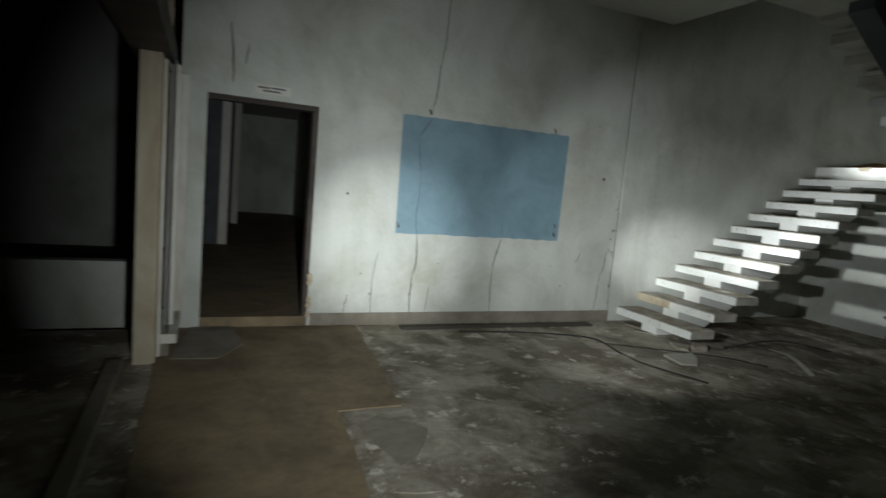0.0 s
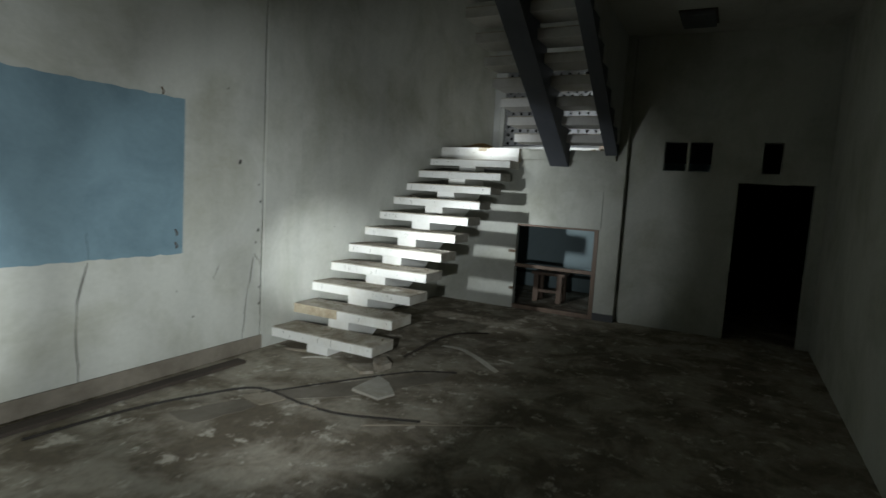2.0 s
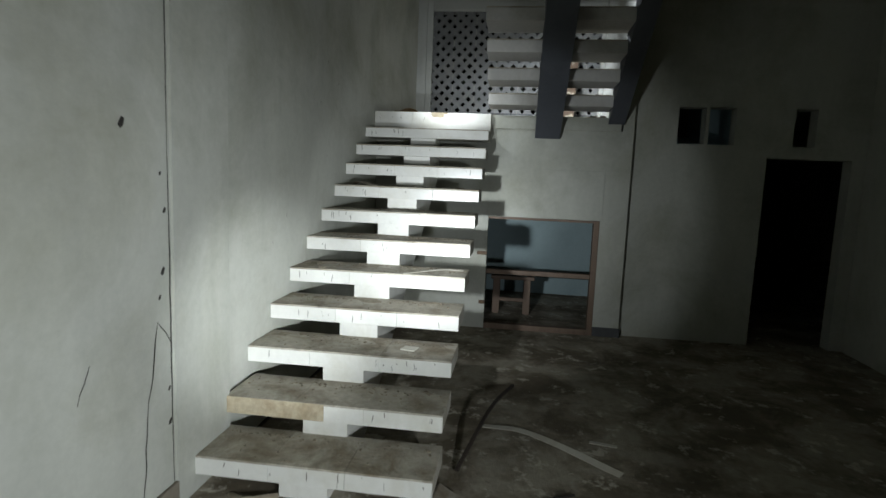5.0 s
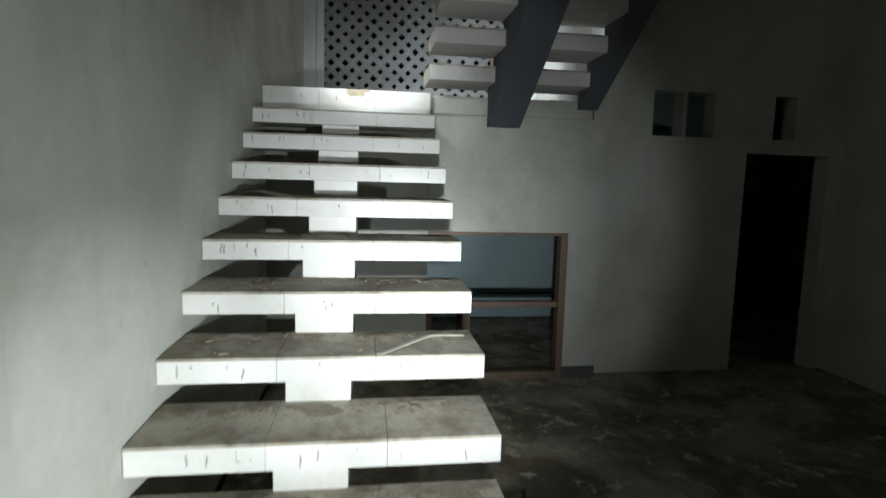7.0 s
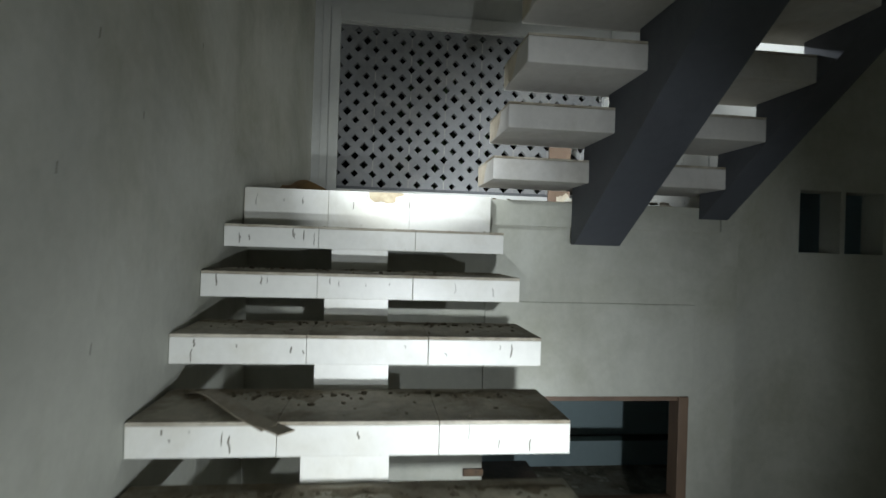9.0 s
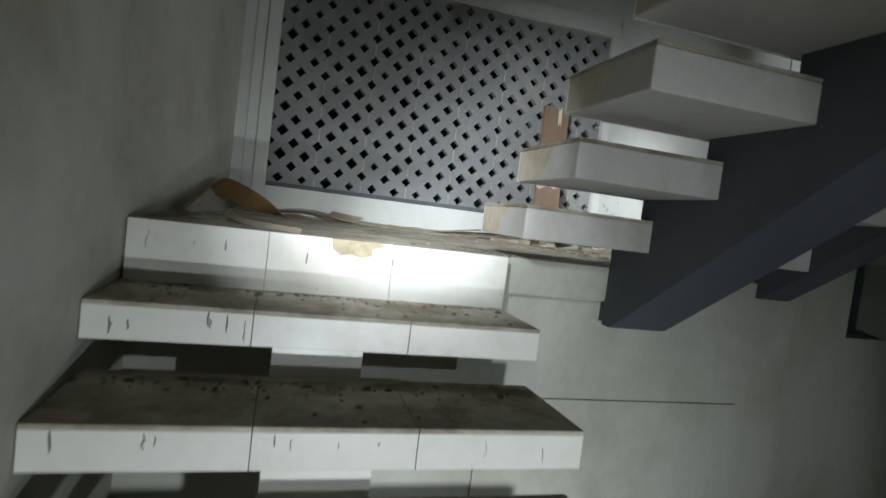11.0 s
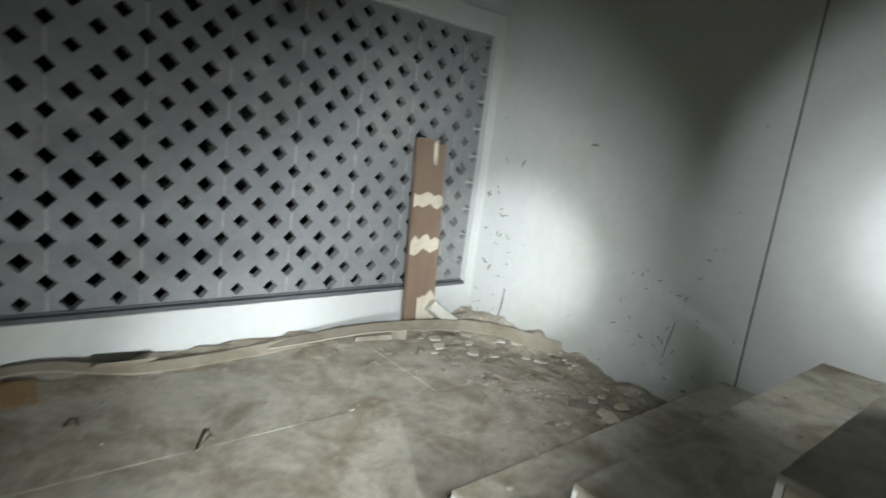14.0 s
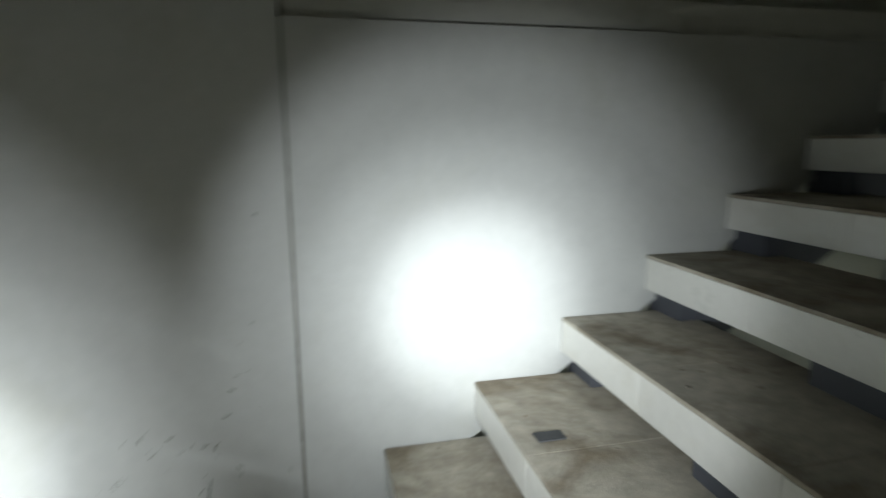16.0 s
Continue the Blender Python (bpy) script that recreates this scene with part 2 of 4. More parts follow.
def curve_points(ctrl, n=16):
    """A smooth run of points through a few given ones."""
    c = [Vector(p) for p in ctrl]
    c = [2 * c[0] - c[1], *c, 2 * c[-1] - c[-2]]
    out = []
    for i in range(1, len(c) - 2):
        for k in range(n):
            t = k / n
            p0, p1, p2, p3 = c[i - 1:i + 3]
            out.append(0.5 * (2 * p1 + (p2 - p0) * t + (2 * p0 - 5 * p1 + 4 * p2 - p3) * t * t + (3 * p1 - p0 - 3 * p2 + p3) * t ** 3))
    return [*out, c[-2]]


def rock(rng, size, flat=0.5, seed_faces=1):
    """An angular lump, of about that size, standing on z = 0."""
    bm = bmesh.new()
    bmesh.ops.create_icosphere(bm, subdivisions=seed_faces, radius=size / 2)
    for v in bm.verts:
        v.co *= rng.uniform(0.7, 1.15)
        v.co.z *= flat
    low = min(v.co.z for v in bm.verts)
    for v in bm.verts:
        v.co.z -= low + size * 0.05
    return bm


def slab_piece(corners, thick, rng=None, bevel=0.0):
    """A broken flat piece with the given outline on the ground plane of its own, extruded upwards."""
    bm = bmesh.new()
    f = bm.faces.new([bm.verts.new((x, y, 0)) for x, y in corners])
    up = bmesh.ops.extrude_face_region(bm, geom=[f])["geom"]
    for v in up:
        if isinstance(v, bmesh.types.BMVert):
            v.co.z += thick * (rng.uniform(0.85, 1.1) if rng else 1)
    bmesh.ops.recalc_face_normals(bm, faces=bm.faces)
    if bevel:
        bmesh.ops.bevel(bm, geom=list(bm.edges), offset=bevel, segments=1, affect="EDGES")
    return bm


# ---- plan numbers ----
RISE, GO = 0.175, 0.288
LAND = 12 * RISE
LAND_X, BACK_X, SIDE_Y = 3.17, 4.68, -2.325
LOW_W = 1.115
CEIL = 3.45
UP_GO, UP_X = 0.268, 3.40

# ---- structure: the hall ----
floor = solid("floor", boxes(((-9.0, -9.0, -0.15), (3.27, 0.0, 0.0))), CONCRETE, "worn grey concrete hall floor with mud and pale scraped patches", "floor", "structure")
ground = solid("ground", boxes(((-60, -60, -0.3), (60, 60, -0.16))), GROUND, "dark bare ground outside the building at night", "ground", "structure")
# wall with the door and the blue board; the part beside the stairs lies a little further back
wall_back = solid("wall_back", boxes(((-4.75, 0.0, 0), (-4.55, 0.16, 6.4)), ((-4.55, 0.0, 2.01), (-3.63, 0.16, 6.4)), ((-3.63, 0.0, 0), (-0.13, 0.16, 6.4)),
                                     ((-0.13, -0.012, 0), (0.32, 0.16, 6.4)), ((0.32, 0.025, 0), (3.10, 0.16, 6.4))),
                  PLASTER, "stained off-white plaster wall with cracks beside the stairs", "wall", "structure")
bm = bmesh.new()
splay = [(3.10, 0.16), (3.10, 0.025), (3.60, -0.012), (BACK_X + 0.16, -0.115), (BACK_X + 0.16, 0.16)]
for z in (0.0, 6.4):
    bm.faces.new([bm.verts.new((x, y, z)) for x, y in splay])
bm.verts.ensure_lookup_table()
for k in range(5):
    bm.faces.new([bm.verts[n] for n in (k, (k + 1) % 5, 5 + (k + 1) % 5, 5 + k)])
bmesh.ops.recalc_face_normals(bm, faces=bm.faces)
wall_landing_side = solid("wall_landing_side", bm, PLASTER, "stained off-white plaster wall beside the stair landing", "wall", "structure")
bm = slab_piece([(0.015, 0), (-1.13, 0), (-1.13, 1.13), (-2.20, 1.13), (-2.20, 0), (-2.45, 0), (-2.45, CEIL), (-2.352, CEIL), (-2.352, LAND - 0.12), (0.015, LAND - 0.12)], 0.088)
for v in bm.verts:
    v.co = Vector((3.27 + v.co.z, v.co.x, v.co.y))
bmesh.ops.recalc_face_normals(bm, faces=bm.faces)
wall_end = solid("wall_end", bm, PLASTER, "white plaster wall under the stair landing with a low opening", "wall", "structure")
wall_vents = solid("wall_vents", boxes(((3.355, -3.67, 0), (3.50, -2.45, 1.89)), ((3.355, -2.86, 1.89), (3.50, -2.45, 2.23)), ((3.355, -3.135, 1.89), (3.50, -3.105, 2.23)),
                                       ((3.355, -3.88, 1.89), (3.50, -3.37, 2.23)), ((3.355, -3.88, 1.78), (3.50, -3.67, 1.89)),
                                       ((3.355, -4.52, 1.78), (3.50, -3.88, 1.89)), ((3.355, -4.52, 1.89), (3.50, -4.07, 2.23)), ((3.355, -4.52, 2.23), (3.50, -2.45, CEIL)),
                                       ((3.355, -4.52, 0), (3.50, -4.40, 1.78))),
                   PLASTER, "dim off-white plaster wall with square vent holes and a doorway", "wall", "structure")
wall_right = solid("wall_right", boxes(((-1.2, -4.67, 0), (3.50, -4.52, CEIL)), ((-1.35, -9.0, 0), (-1.2, -4.52, CEIL))), PLASTER,
                   "plain off-white side wall of the hall", "wall", "structure")
wall_behind = solid("wall_behind", boxes(((-9.0, -9.15, 0), (-1.2, -9.0, CEIL)), ((-9.15, -9.15, 0), (-9.0, -3.0, CEIL))), PLASTER,
                    "plain plaster walls closing the hall", "wall", "structure")
ceiling = solid("ceiling", boxes(((-9.0, -9.0, CEIL), (0.3, 0.0, CEIL + 0.25)), ((0.3, -4.52, CEIL), (3.355, SIDE_Y - 0.023, CEIL + 0.25)),
                                 ((0.3, SIDE_Y - 0.023, CEIL), (1.2, -LOW_W, CEIL + 0.25)), ((-0.2, -2.6, 6.4), (4.9, 0.16, 6.55))), CEILING,
                "flat grey plaster ceiling around the stairwell", "ceiling", "structure")
# stairwell above the landing
wall_landing = solid("wall_landing", boxes(((BACK_X, SIDE_Y - 0.14, LAND - 0.3), (BACK_X + 0.16, 0.015, 2.26)), ((BACK_X, -0.285, 2.26), (BACK_X + 0.16, 0.015, 3.46)),
                                           ((BACK_X, SIDE_Y - 0.14, 2.26), (BACK_X + 0.16, -2.275, 3.46)), ((BACK_X, SIDE_Y - 0.14, 3.46), (BACK_X + 0.16, 0.015, 6.4))),
                     PLASTER_COOL, "white plaster wall of the landing round a pierced block screen", "wall", "structure")
wall_stair_side = solid("wall_stair_side", boxes(((3.36, SIDE_Y - 0.14, LAND - 0.12), (BACK_X, SIDE_Y, 6.4))), PLASTER_COOL,
                        "white plaster side wall of the stair landing", "wall", "structure")
bm = bmesh.new()
pts = [(3.352, LAND + 0.08), (3.352, 3.61), (1.15, 3.61), (1.15, 3.59), (3.2, LAND + 0.13)]
f0 = [bm.verts.new((x, SIDE_Y, z)) for x, z in pts]
f1 = [bm.verts.new((x, SIDE_Y - 0.022, z)) for x, z in pts]
bm.faces.new(f0)
bm.faces.new(f1[::-1])
for i in range(len(pts)):
    bm.faces.new((f0[i], f1[i], f1[(i + 1) % len(pts)], f0[(i + 1) % len(pts)]))
bmesh.ops.recalc_face_normals(bm, faces=bm.faces)
wall_flight = solid("wall_flight", bm, PLASTER_COOL, "white plaster wall beside the upper flight of stairs", "wall", "structure")
solid("wall_upper", boxes(((0.2, -2.6, CEIL + 0.25), (0.3, 0.0, 6.4)), ((0.3, -2.7, 3.7), (4.8, -2.6, 6.4))), PLASTER, "plain walls closing the stairwell above", "wall", "structure")
# room under the landing
# its partition at y = -3.5 is added, to part it from the deep room
solid("wall_under_room", boxes(((5.25, -3.5, 0), (5.40, 0.9, 0.22)), ((5.25, -3.5, 0.27), (5.40, 0.9, LAND)), ((3.42, 0.75, 0), (5.40, 0.9, LAND)), ((3.50, -3.6, 0), (5.40, -3.5, LAND + 1.3))),
      PALE_BLUE, "pale blue painted wall of the room under the landing", "wall", "structure")
solid("trim", boxes(((5.235, -3.5, 0.22), (5.40, 0.75, 0.27))), GREEN_DARK, "dark green painted band along a pale blue wall", "trim", "structure")
solid("floor_under_room", boxes(((3.27, -9.0, -0.15), (5.40, 0.9, -0.004))), CONCRETE, "dirty concrete floor of the room under the landing", "floor", "structure")
# added closed room, deep enough that torch light fades and the doorway stays dark
solid("wall_added_room", boxes(((3.5, -9.15, 0), (11.0, -9.0, CEIL)), ((11.0, -9.15, 0), (11.15, -3.5, CEIL)), ((5.40, -3.6, 0), (11.0, -3.5, CEIL)), ((3.355, -9.0, 0), (3.50, -4.67, CEIL))), PLASTER,
      "plain walls of an added deep room that keeps the doorway dark", "wall", "structure")
solid("ceiling_added_room", boxes(((3.5, -9.0, CEIL), (11.0, -3.6, CEIL + 0.2))), CEILING, "ceiling of an added deep room that keeps the doorway dark", "ceiling", "structure")
solid("floor_added_room", boxes(((5.40, -9.0, -0.15), (11.0, -3.6, -0.004))), CONCRETE, "concrete floor of an added deep room that keeps the doorway dark", "floor", "structure")
# passage behind the door
solid("floor_passage", boxes(((-4.75, 0.16, -0.15), (-1.85, 12.5, 0.09)), ((-4.55, 0.001, -0.15), (-3.63, 0.16, 0.095))), SOIL, "muddy floor of a dark passage", "floor", "structure")
solid("wall_passage", boxes(((-2.0, 0.16, 0), (-1.85, 12.3, 2.9)), ((-4.75, 12.3, 0), (-1.85, 12.45, 2.9)), ((-4.75, 0.16, 0), (-4.62, 12.3, 2.9))), PLASTER,
      "grimy plaster walls of a dark passage", "wall", "structure")
solid("ceiling_passage", boxes(((-4.75, 0.16, 2.9), (-1.85, 12.45, 3.0))), CEILING, "flat ceiling of a dark passage", "ceiling", "structure")
solid("baseboard", boxes(((-3.60, -0.018, 0), (-0.13, 0.0, 0.125)), bevel=0.006), SKIRT, "dirty grey cement skirting along the plaster wall", "baseboard", "structure")
solid("baseboard_pier", boxes(((3.255, -2.46, 0), (3.275, -2.20, 0.09)), bevel=0.003), DARK_SKIRT, "dark grey skirting on a wall pier", "baseboard", "structure")

# ---- landing ----
landing = thing("stair_landing", (3.9, -1.1, LAND - 0.12), "dusty tiled concrete stair landing littered with debris", "landing", kind="structure")
part("slab", boxes(((LAND_X + 0.012, -LOW_W, LAND - 0.173), (BACK_X, 0.015, LAND - 0.004)), ((3.245, SIDE_Y, LAND - 0.125), (BACK_X, -LOW_W, LAND - 0.004))), CHIPPED, landing)
part("edge_band", boxes(((3.238, SIDE_Y, LAND - 0.126), (3.2445, -LOW_W - 0.001, LAND - 0.002)), bevel=0.002), PLASTER, landing, "white plastered landing edge")


# ---- stairs ----
def tread(flight, x0, z, y0, y1, depth, thick, face, cuts, top_mat, front_mat, body_mat):
    """A thick tread whose nosing is at x0; face is -1 where it faces towards -x, 1 towards +x. Its tiles are pieces."""
    a, b = sorted((x0 - face * 0.010, x0 - face * depth))
    t = part("tread", boxes(((a, y1, z - thick), (b, y0, z - 0.010)), bevel=0.006), body_mat, flight)
    ys = [y0, *[y0 + (y1 - y0) * c for c in cuts], y1]
    for p, q in zip(ys, ys[1:]):
        part("top_tile", boxes(((min(a, x0), q + 0.0006, z - 0.010), (max(b, x0), p - 0.0006, z)), bevel=0.002), top_mat, t)
        fa, fb = sorted((x0, x0 - face * 0.0105))
        part("front_tile", boxes(((fa, q + 0.0006, z - thick), (fb, p - 0.0006, z - 0.0102)), bevel=0.002), front_mat, t)
    return t


lower = thing("lower_staircase", (0, -0.55, 0), "open concrete stair flight with white tiled treads on a central spine", "staircase")
rng = random.Random(4)
for i in range(1, 12):
    x0, z = (i - 1) * GO, i * RISE
    y0 = 0.0 if i < 3 else 0.022
    tread(lower, x0, z, y0, -LOW_W, 0.335, 0.09, -1, (0.34 + rng.uniform(-0.03, 0.02), 0.66 + rng.uniform(-0.02, 0.03)), DUST_TILE, WHITE_TILE, MORTAR)
# dark runs and scuffs on the front tiles
for i in range(1, 13):
    x0, z = ((i - 1) * GO, i * RISE) if i < 12 else (LAND_X, LAND)
    for k in range(9):
        y, h = -0.03 - 1.05 * rng.random() ** 1.5, rng.uniform(0.008, 0.045)
        top = z - rng.uniform(0.012, 0.05)
        run = [(x0, y + rng.uniform(-0.003, 0.003), max(top - h * f, z - 0.086)) for f in (0.0, 0.35, 0.7, 1.0)]
        part("dark_spot", ribbon(bmesh.new(), run, rng.uniform(0.0008, 0.0028), 0.0006, (-1, 0, 0)), SMUDGE, lower if i < 12 else landing)
bm = bmesh.new()
prof = []
for i in range(1, 12):
    x0, z = (i - 1) * GO + 0.035, i * RISE - 0.0905
    prof += [(x0, z), (x0 + GO, z)]
pts = [(0.035, 0.0), *prof, (LAND_X + 0.03, 11 * RISE - 0.42), (0.62, 0.0)]
sides = [[bm.verts.new((x, y, z)) for x, z in pts] for y in (-0.40, -0.63)]
bm.faces.new(sides[0])
bm.faces.new(sides[1][::-1])
for i in range(len(pts)):
    j = (i + 1) % len(pts)
    bm.faces.new((sides[0][i], sides[1][i], sides[1][j], sides[0][j]))
bmesh.ops.recalc_face_normals(bm, faces=bm.faces)
part("spine_beam", bm, WHITE_TILE, lower, "white painted stepped spine beam")
for p, q in ((0.012, -0.36), (-0.36, -0.73), (-0.73, -LOW_W)):
    part("front_tile", boxes(((LAND_X, q + 0.0006, LAND - 0.173), (LAND_X + 0.0115, p - 0.0006, LAND + 0.001)), bevel=0.002), WHITE_TILE, landing)

upper = thing("upper_staircase", (3.2, -1.7, LAND), "open concrete stair flight rising on grey-blue beams above the landing", "staircase")
for k in range(1, 9):
    x0, z = UP_X - (k - 1) * UP_GO, LAND + k * RISE
    tread(upper, x0, z, -1.09, SIDE_Y + 0.002, 0.375, 0.105, 1, (0.34, 0.67), DUST_TILE, WHITE_TILE, TREAD_UNDER)


def stepped_beam(y0, y1, deep, name, x_end, z_end):
    """A raking beam under the upper treads with a stepped top."""
    bm = bmesh.new()
    top = []
    for k in range(1, 10):
        x0, z = UP_X - (k - 1) * UP_GO - 0.04, LAND + k * RISE - 0.1055
        top += [(min(x0, x_end), z if k > 1 else z), (min(x0, x_end) - UP_GO if k > 1 else UP_X - UP_GO - 0.04, z)]
    slope = RISE / UP_GO
    x_low = UP_X - 9 * UP_GO - 0.04
    pts = [(x_end, z_end), *top, (x_low, z_end + (x_end - x_low - deep) * slope), (x_end - deep, z_end)]
    a = [bm.verts.new((x, y0, z)) for x, z in pts]
    b = [bm.verts.new((x, y1, z)) for x, z in pts]
    bm.faces.new(a)
    bm.faces.new(b[::-1])
    for i in range(len(pts)):
        j = (i + 1) % len(pts)
        if (a[i].co - a[j].co).length > 1e-5:
            bm.faces.new((a[i], b[i], b[j], a[j]))
    bmesh.ops.recalc_face_normals(bm, faces=bm.faces)
    return part(name, bm, BEAM, upper, "grey-blue painted raking beam")


stepped_beam(-1.535, -1.765, 0.05, "spine_beam", 3.235, 1.89)
stepped_beam(-2.205, SIDE_Y - 0.024, 0.02, "edge_beam", 3.235, 2.04)

# ---- landing tiles and pieces of the block screen ----
rng = random.Random(11)
for x0, x1 in ((LAND_X + 0.0125, 3.545), (3.545, 4.045), (4.045, 4.545), (4.545, BACK_X)):
    for y0, y1 in ((0.013, -0.36), (-0.36, -0.73), (-0.73, -LOW_W), (-LOW_W, -1.6), (-1.6, -2.1), (-2.1, SIDE_Y)):
        a = max(x0, 3.246) if y0 <= -LOW_W else x0
        dz = rng.uniform(-0.0015, 0.0008)
        part("floor_tile", boxes(((a + 0.0004, y1 + 0.0004, LAND - 0.0118), (x1 - 0.0004, y0 - 0.0004, LAND + dz)), bevel=0.0008), DUST_TILE, landing)
# broken mortar in the landing's nosing
bm = slab_piece([(-0.54, 0.0), (-0.69, 0.002), (-0.71, -0.008), (-0.665, -0.02), (-0.665, -0.042), (-0.63, -0.05), (-0.60, -0.041), (-0.57, -0.047), (-0.545, -0.03)], 0.004, None)
for v in bm.verts:
    v.co = Vector((LAND_X + 0.0005 - v.co.z, v.co.x, LAND + 0.0005 + v.co.y))
part("broken_edge", bm, CHIPPED, landing, "broken nosing showing bare brown mortar")

screen = thing("block_screen", (BACK_X + 0.08, -1.28, 2.26), "grey concrete screen of breeze blocks pierced with diamond holes", "screen")
SCR_Y0, SCR_Y1, SCR_Z0 = -0.279, -2.275, 2.247
COLS, ROWS = 16, 10
PW, PH = 0.1314, 0.1305


def block_cell(hole, corner, deep=0.034):
    """One breeze block: a slab with a diamond hole in the middle and its corners cut to quarter holes."""
    bm = bmesh.new()
    w, h = PW / 2, PH / 2
    outer = [(w, -h + corner), (w, h - corner), (w - corner, h), (-w + corner, h), (-w, h - corner), (-w, -h + corner), (-w + corner, -h), (w - corner, -h)]
    inner = [(hole, 0), (0, hole), (-hole, 0), (0, -hole)]
    layer = []
    for d, grow in ((0.0, 1.06), (0.006, 1.0), (deep, 0.93)):
        layer.append(([bm.verts.new((d, y, z)) for y, z in outer], [bm.verts.new((d, y * grow, z * grow)) for y, z in inner]))
    for o, i in (layer[0], layer[2]):
        for k in range(4):
            bm.faces.new((i[k], o[2 * k], o[2 * k + 1]))
            bm.faces.new((i[k], o[2 * k + 1], o[(2 * k + 2) % 8], i[(k + 1) % 4]))
    for (o0, i0), (o1, i1) in zip(layer, layer[1:]):
        for k in range(8):
            bm.faces.new((o0[k], o0[(k + 1) % 8], o1[(k + 1) % 8], o1[k]))
        for k in range(4):
            bm.faces.new((i0[k], i0[(k + 1) % 4], i1[(k + 1) % 4], i1[k]))
    bmesh.ops.recalc_face_normals(bm, faces=bm.faces)
    return mesh_of("breeze_block", bm, BREEZE)


cells = [block_cell(0.0245 + 0.003 * k, 0.0255 + 0.002 * k) for k in range(4)]
rng = random.Random(21)
for c in range(COLS):
    for r in range(ROWS):
        y, z = SCR_Y0 - (c + 0.5) * PW, SCR_Z0 + (r + 0.5) * PH
        place = Matrix.Translation((BACK_X + 0.035, y, z))
        shared_piece("breeze_block", cells[rng.randrange(4)], place, screen)
joint = mesh_of("mortar_joint", boxes(((-0.0012, -0.0038, -PH / 2 + 0.031), (0.012, 0.0038, PH / 2 - 0.03)), bevel=0.001), BREEZE_PALE)
for c in range(2, COLS, 2):
    for r in range(ROWS):
        shared_piece("mortar_joint", joint, Matrix.Translation((BACK_X + 0.035, SCR_Y0 - c * PW + rng.uniform(-0.001, 0.001), SCR_Z0 + (r + 0.5) * PH)), screen)
part("sill_strip", boxes(((BACK_X + 0.004, SCR_Y1 - 0.003, 2.2605), (BACK_X + 0.10, SCR_Y0 + 0.003, 2.2755)), ((BACK_X + 0.026, SCR_Y1 + 0.002, 2.2755), (BACK_X + 0.034, SCR_Y0 - 0.002, 2.284)), bevel=0.002), DARK_SKIRT, screen, "dark dirty ledge under the blocks")

solid("window_trim", boxes(((BACK_X - 0.016, -0.213, LAND + 0.04), (BACK_X - 0.0005, -0.160, 3.7)), ((BACK_X - 0.024, -0.287, 2.20), (BACK_X - 0.0005, -0.219, 3.56)),
                           ((BACK_X - 0.014, -2.31, 3.468), (BACK_X - 0.0005, -0.289, 3.555)), bevel=0.004), PLASTER_COOL,
      "old white painted trim around the block screen", "trim", "structure")
solid("wall_seam", boxes(((3.345, SIDE_Y - 0.10, LAND), (3.365, SIDE_Y - 0.004, 3.61))), SMUDGE, "dark joint between two plaster walls", "trim", "structure")


# ---- wall details in the hall ----
board = thing("blue_wall_board", (-1.9, -0.003, 0.92), "faded blue painted notice board on a plaster wall", "notice board")
rng = random.Random(31)
bm = bmesh.new()
top = [(-2.84 + 1.9 * k / 40, 2.055 + rng.uniform(-0.006, 0.004)) for k in range(41)]
low = [(-2.83 + 1.88 * k / 40, 0.912 + rng.uniform(-0.004, 0.008)) for k in range(41)]
ra = [[bm.verts.new((x, y, z)) for x, z in row] for row in (top, low) for y in (-0.005, 0.0)]
for k in range(40):
    bm.faces.new((ra[0][k], ra[2][k], ra[2][k + 1], ra[0][k + 1]))
    bm.faces.new((ra[0][k], ra[0][k + 1], ra[1][k + 1], ra[1][k]))
    bm.faces.new((ra[2][k], ra[3][k], ra[3][k + 1], ra[2][k + 1]))
part("painted_panel", bm, BLUE, board)
for x, z in ((-2.56, 2.075), (-1.12, 2.06), (-2.80, 0.97), (-1.0, 1.05), (-1.0, 0.955)):
    bm = strip_along([(x, -0.006, z), (x - 0.006, -0.02, z + 0.02), (x - 0.02, -0.016, z + 0.05)], 0.012, 0.006, up=(0, 1, 0))
    part("hook", bm, METAL, board, "rusty bent hook")

rng = random.Random(41)


def crack(points, parent, half=0.0035, y=-0.0008, wander=0.006):
    for a, b in zip(points, points[1:]):
        n = max(4, int((Vector(a) - Vector(b)).length / 0.035))
        run = [(p.x, y, p.z) for p in jagged(rng, (a[0], y, a[1]), (b[0], y, b[1]), n, wander)]
        part("crack", ribbon(bmesh.new(), run, half * rng.uniform(0.8, 1.3), 0.0006, (0, -1, 0)), DARK, parent)


crack([(-2.45, 3.3), (-2.50, 2.55), (-2.55, 2.08)], wall_back, 0.005)
crack([(-2.66, 1.85), (-2.61, 1.45), (-2.60, 0.9)], wall_back, 0.0022, -0.0058)
crack([(-2.55, 2.03), (-2.66, 1.86)], wall_back, 0.0035, -0.0058)
crack([(-2.60, 0.9), (-2.62, 0.5), (-2.62, 0.1)], wall_back, 0.005)
crack([(-1.66, 1.1), (-1.65, 0.92)], wall_back, 0.002, -0.0058)
crack([(-1.65, 0.9), (-1.72, 0.6), (-1.71, 0.1)], wall_back, 0.0045)
crack([(-2.98, 0.72), (-3.03, 0.45), (-3.02, 0.1)], wall_back, 0.003)
crack([(-3.26, 0.3), (-3.30, 0.1)], wall_back, 0.003)
crack([(-2.43, 0.38), (-2.47, 0.1)], wall_back, 0.0025)
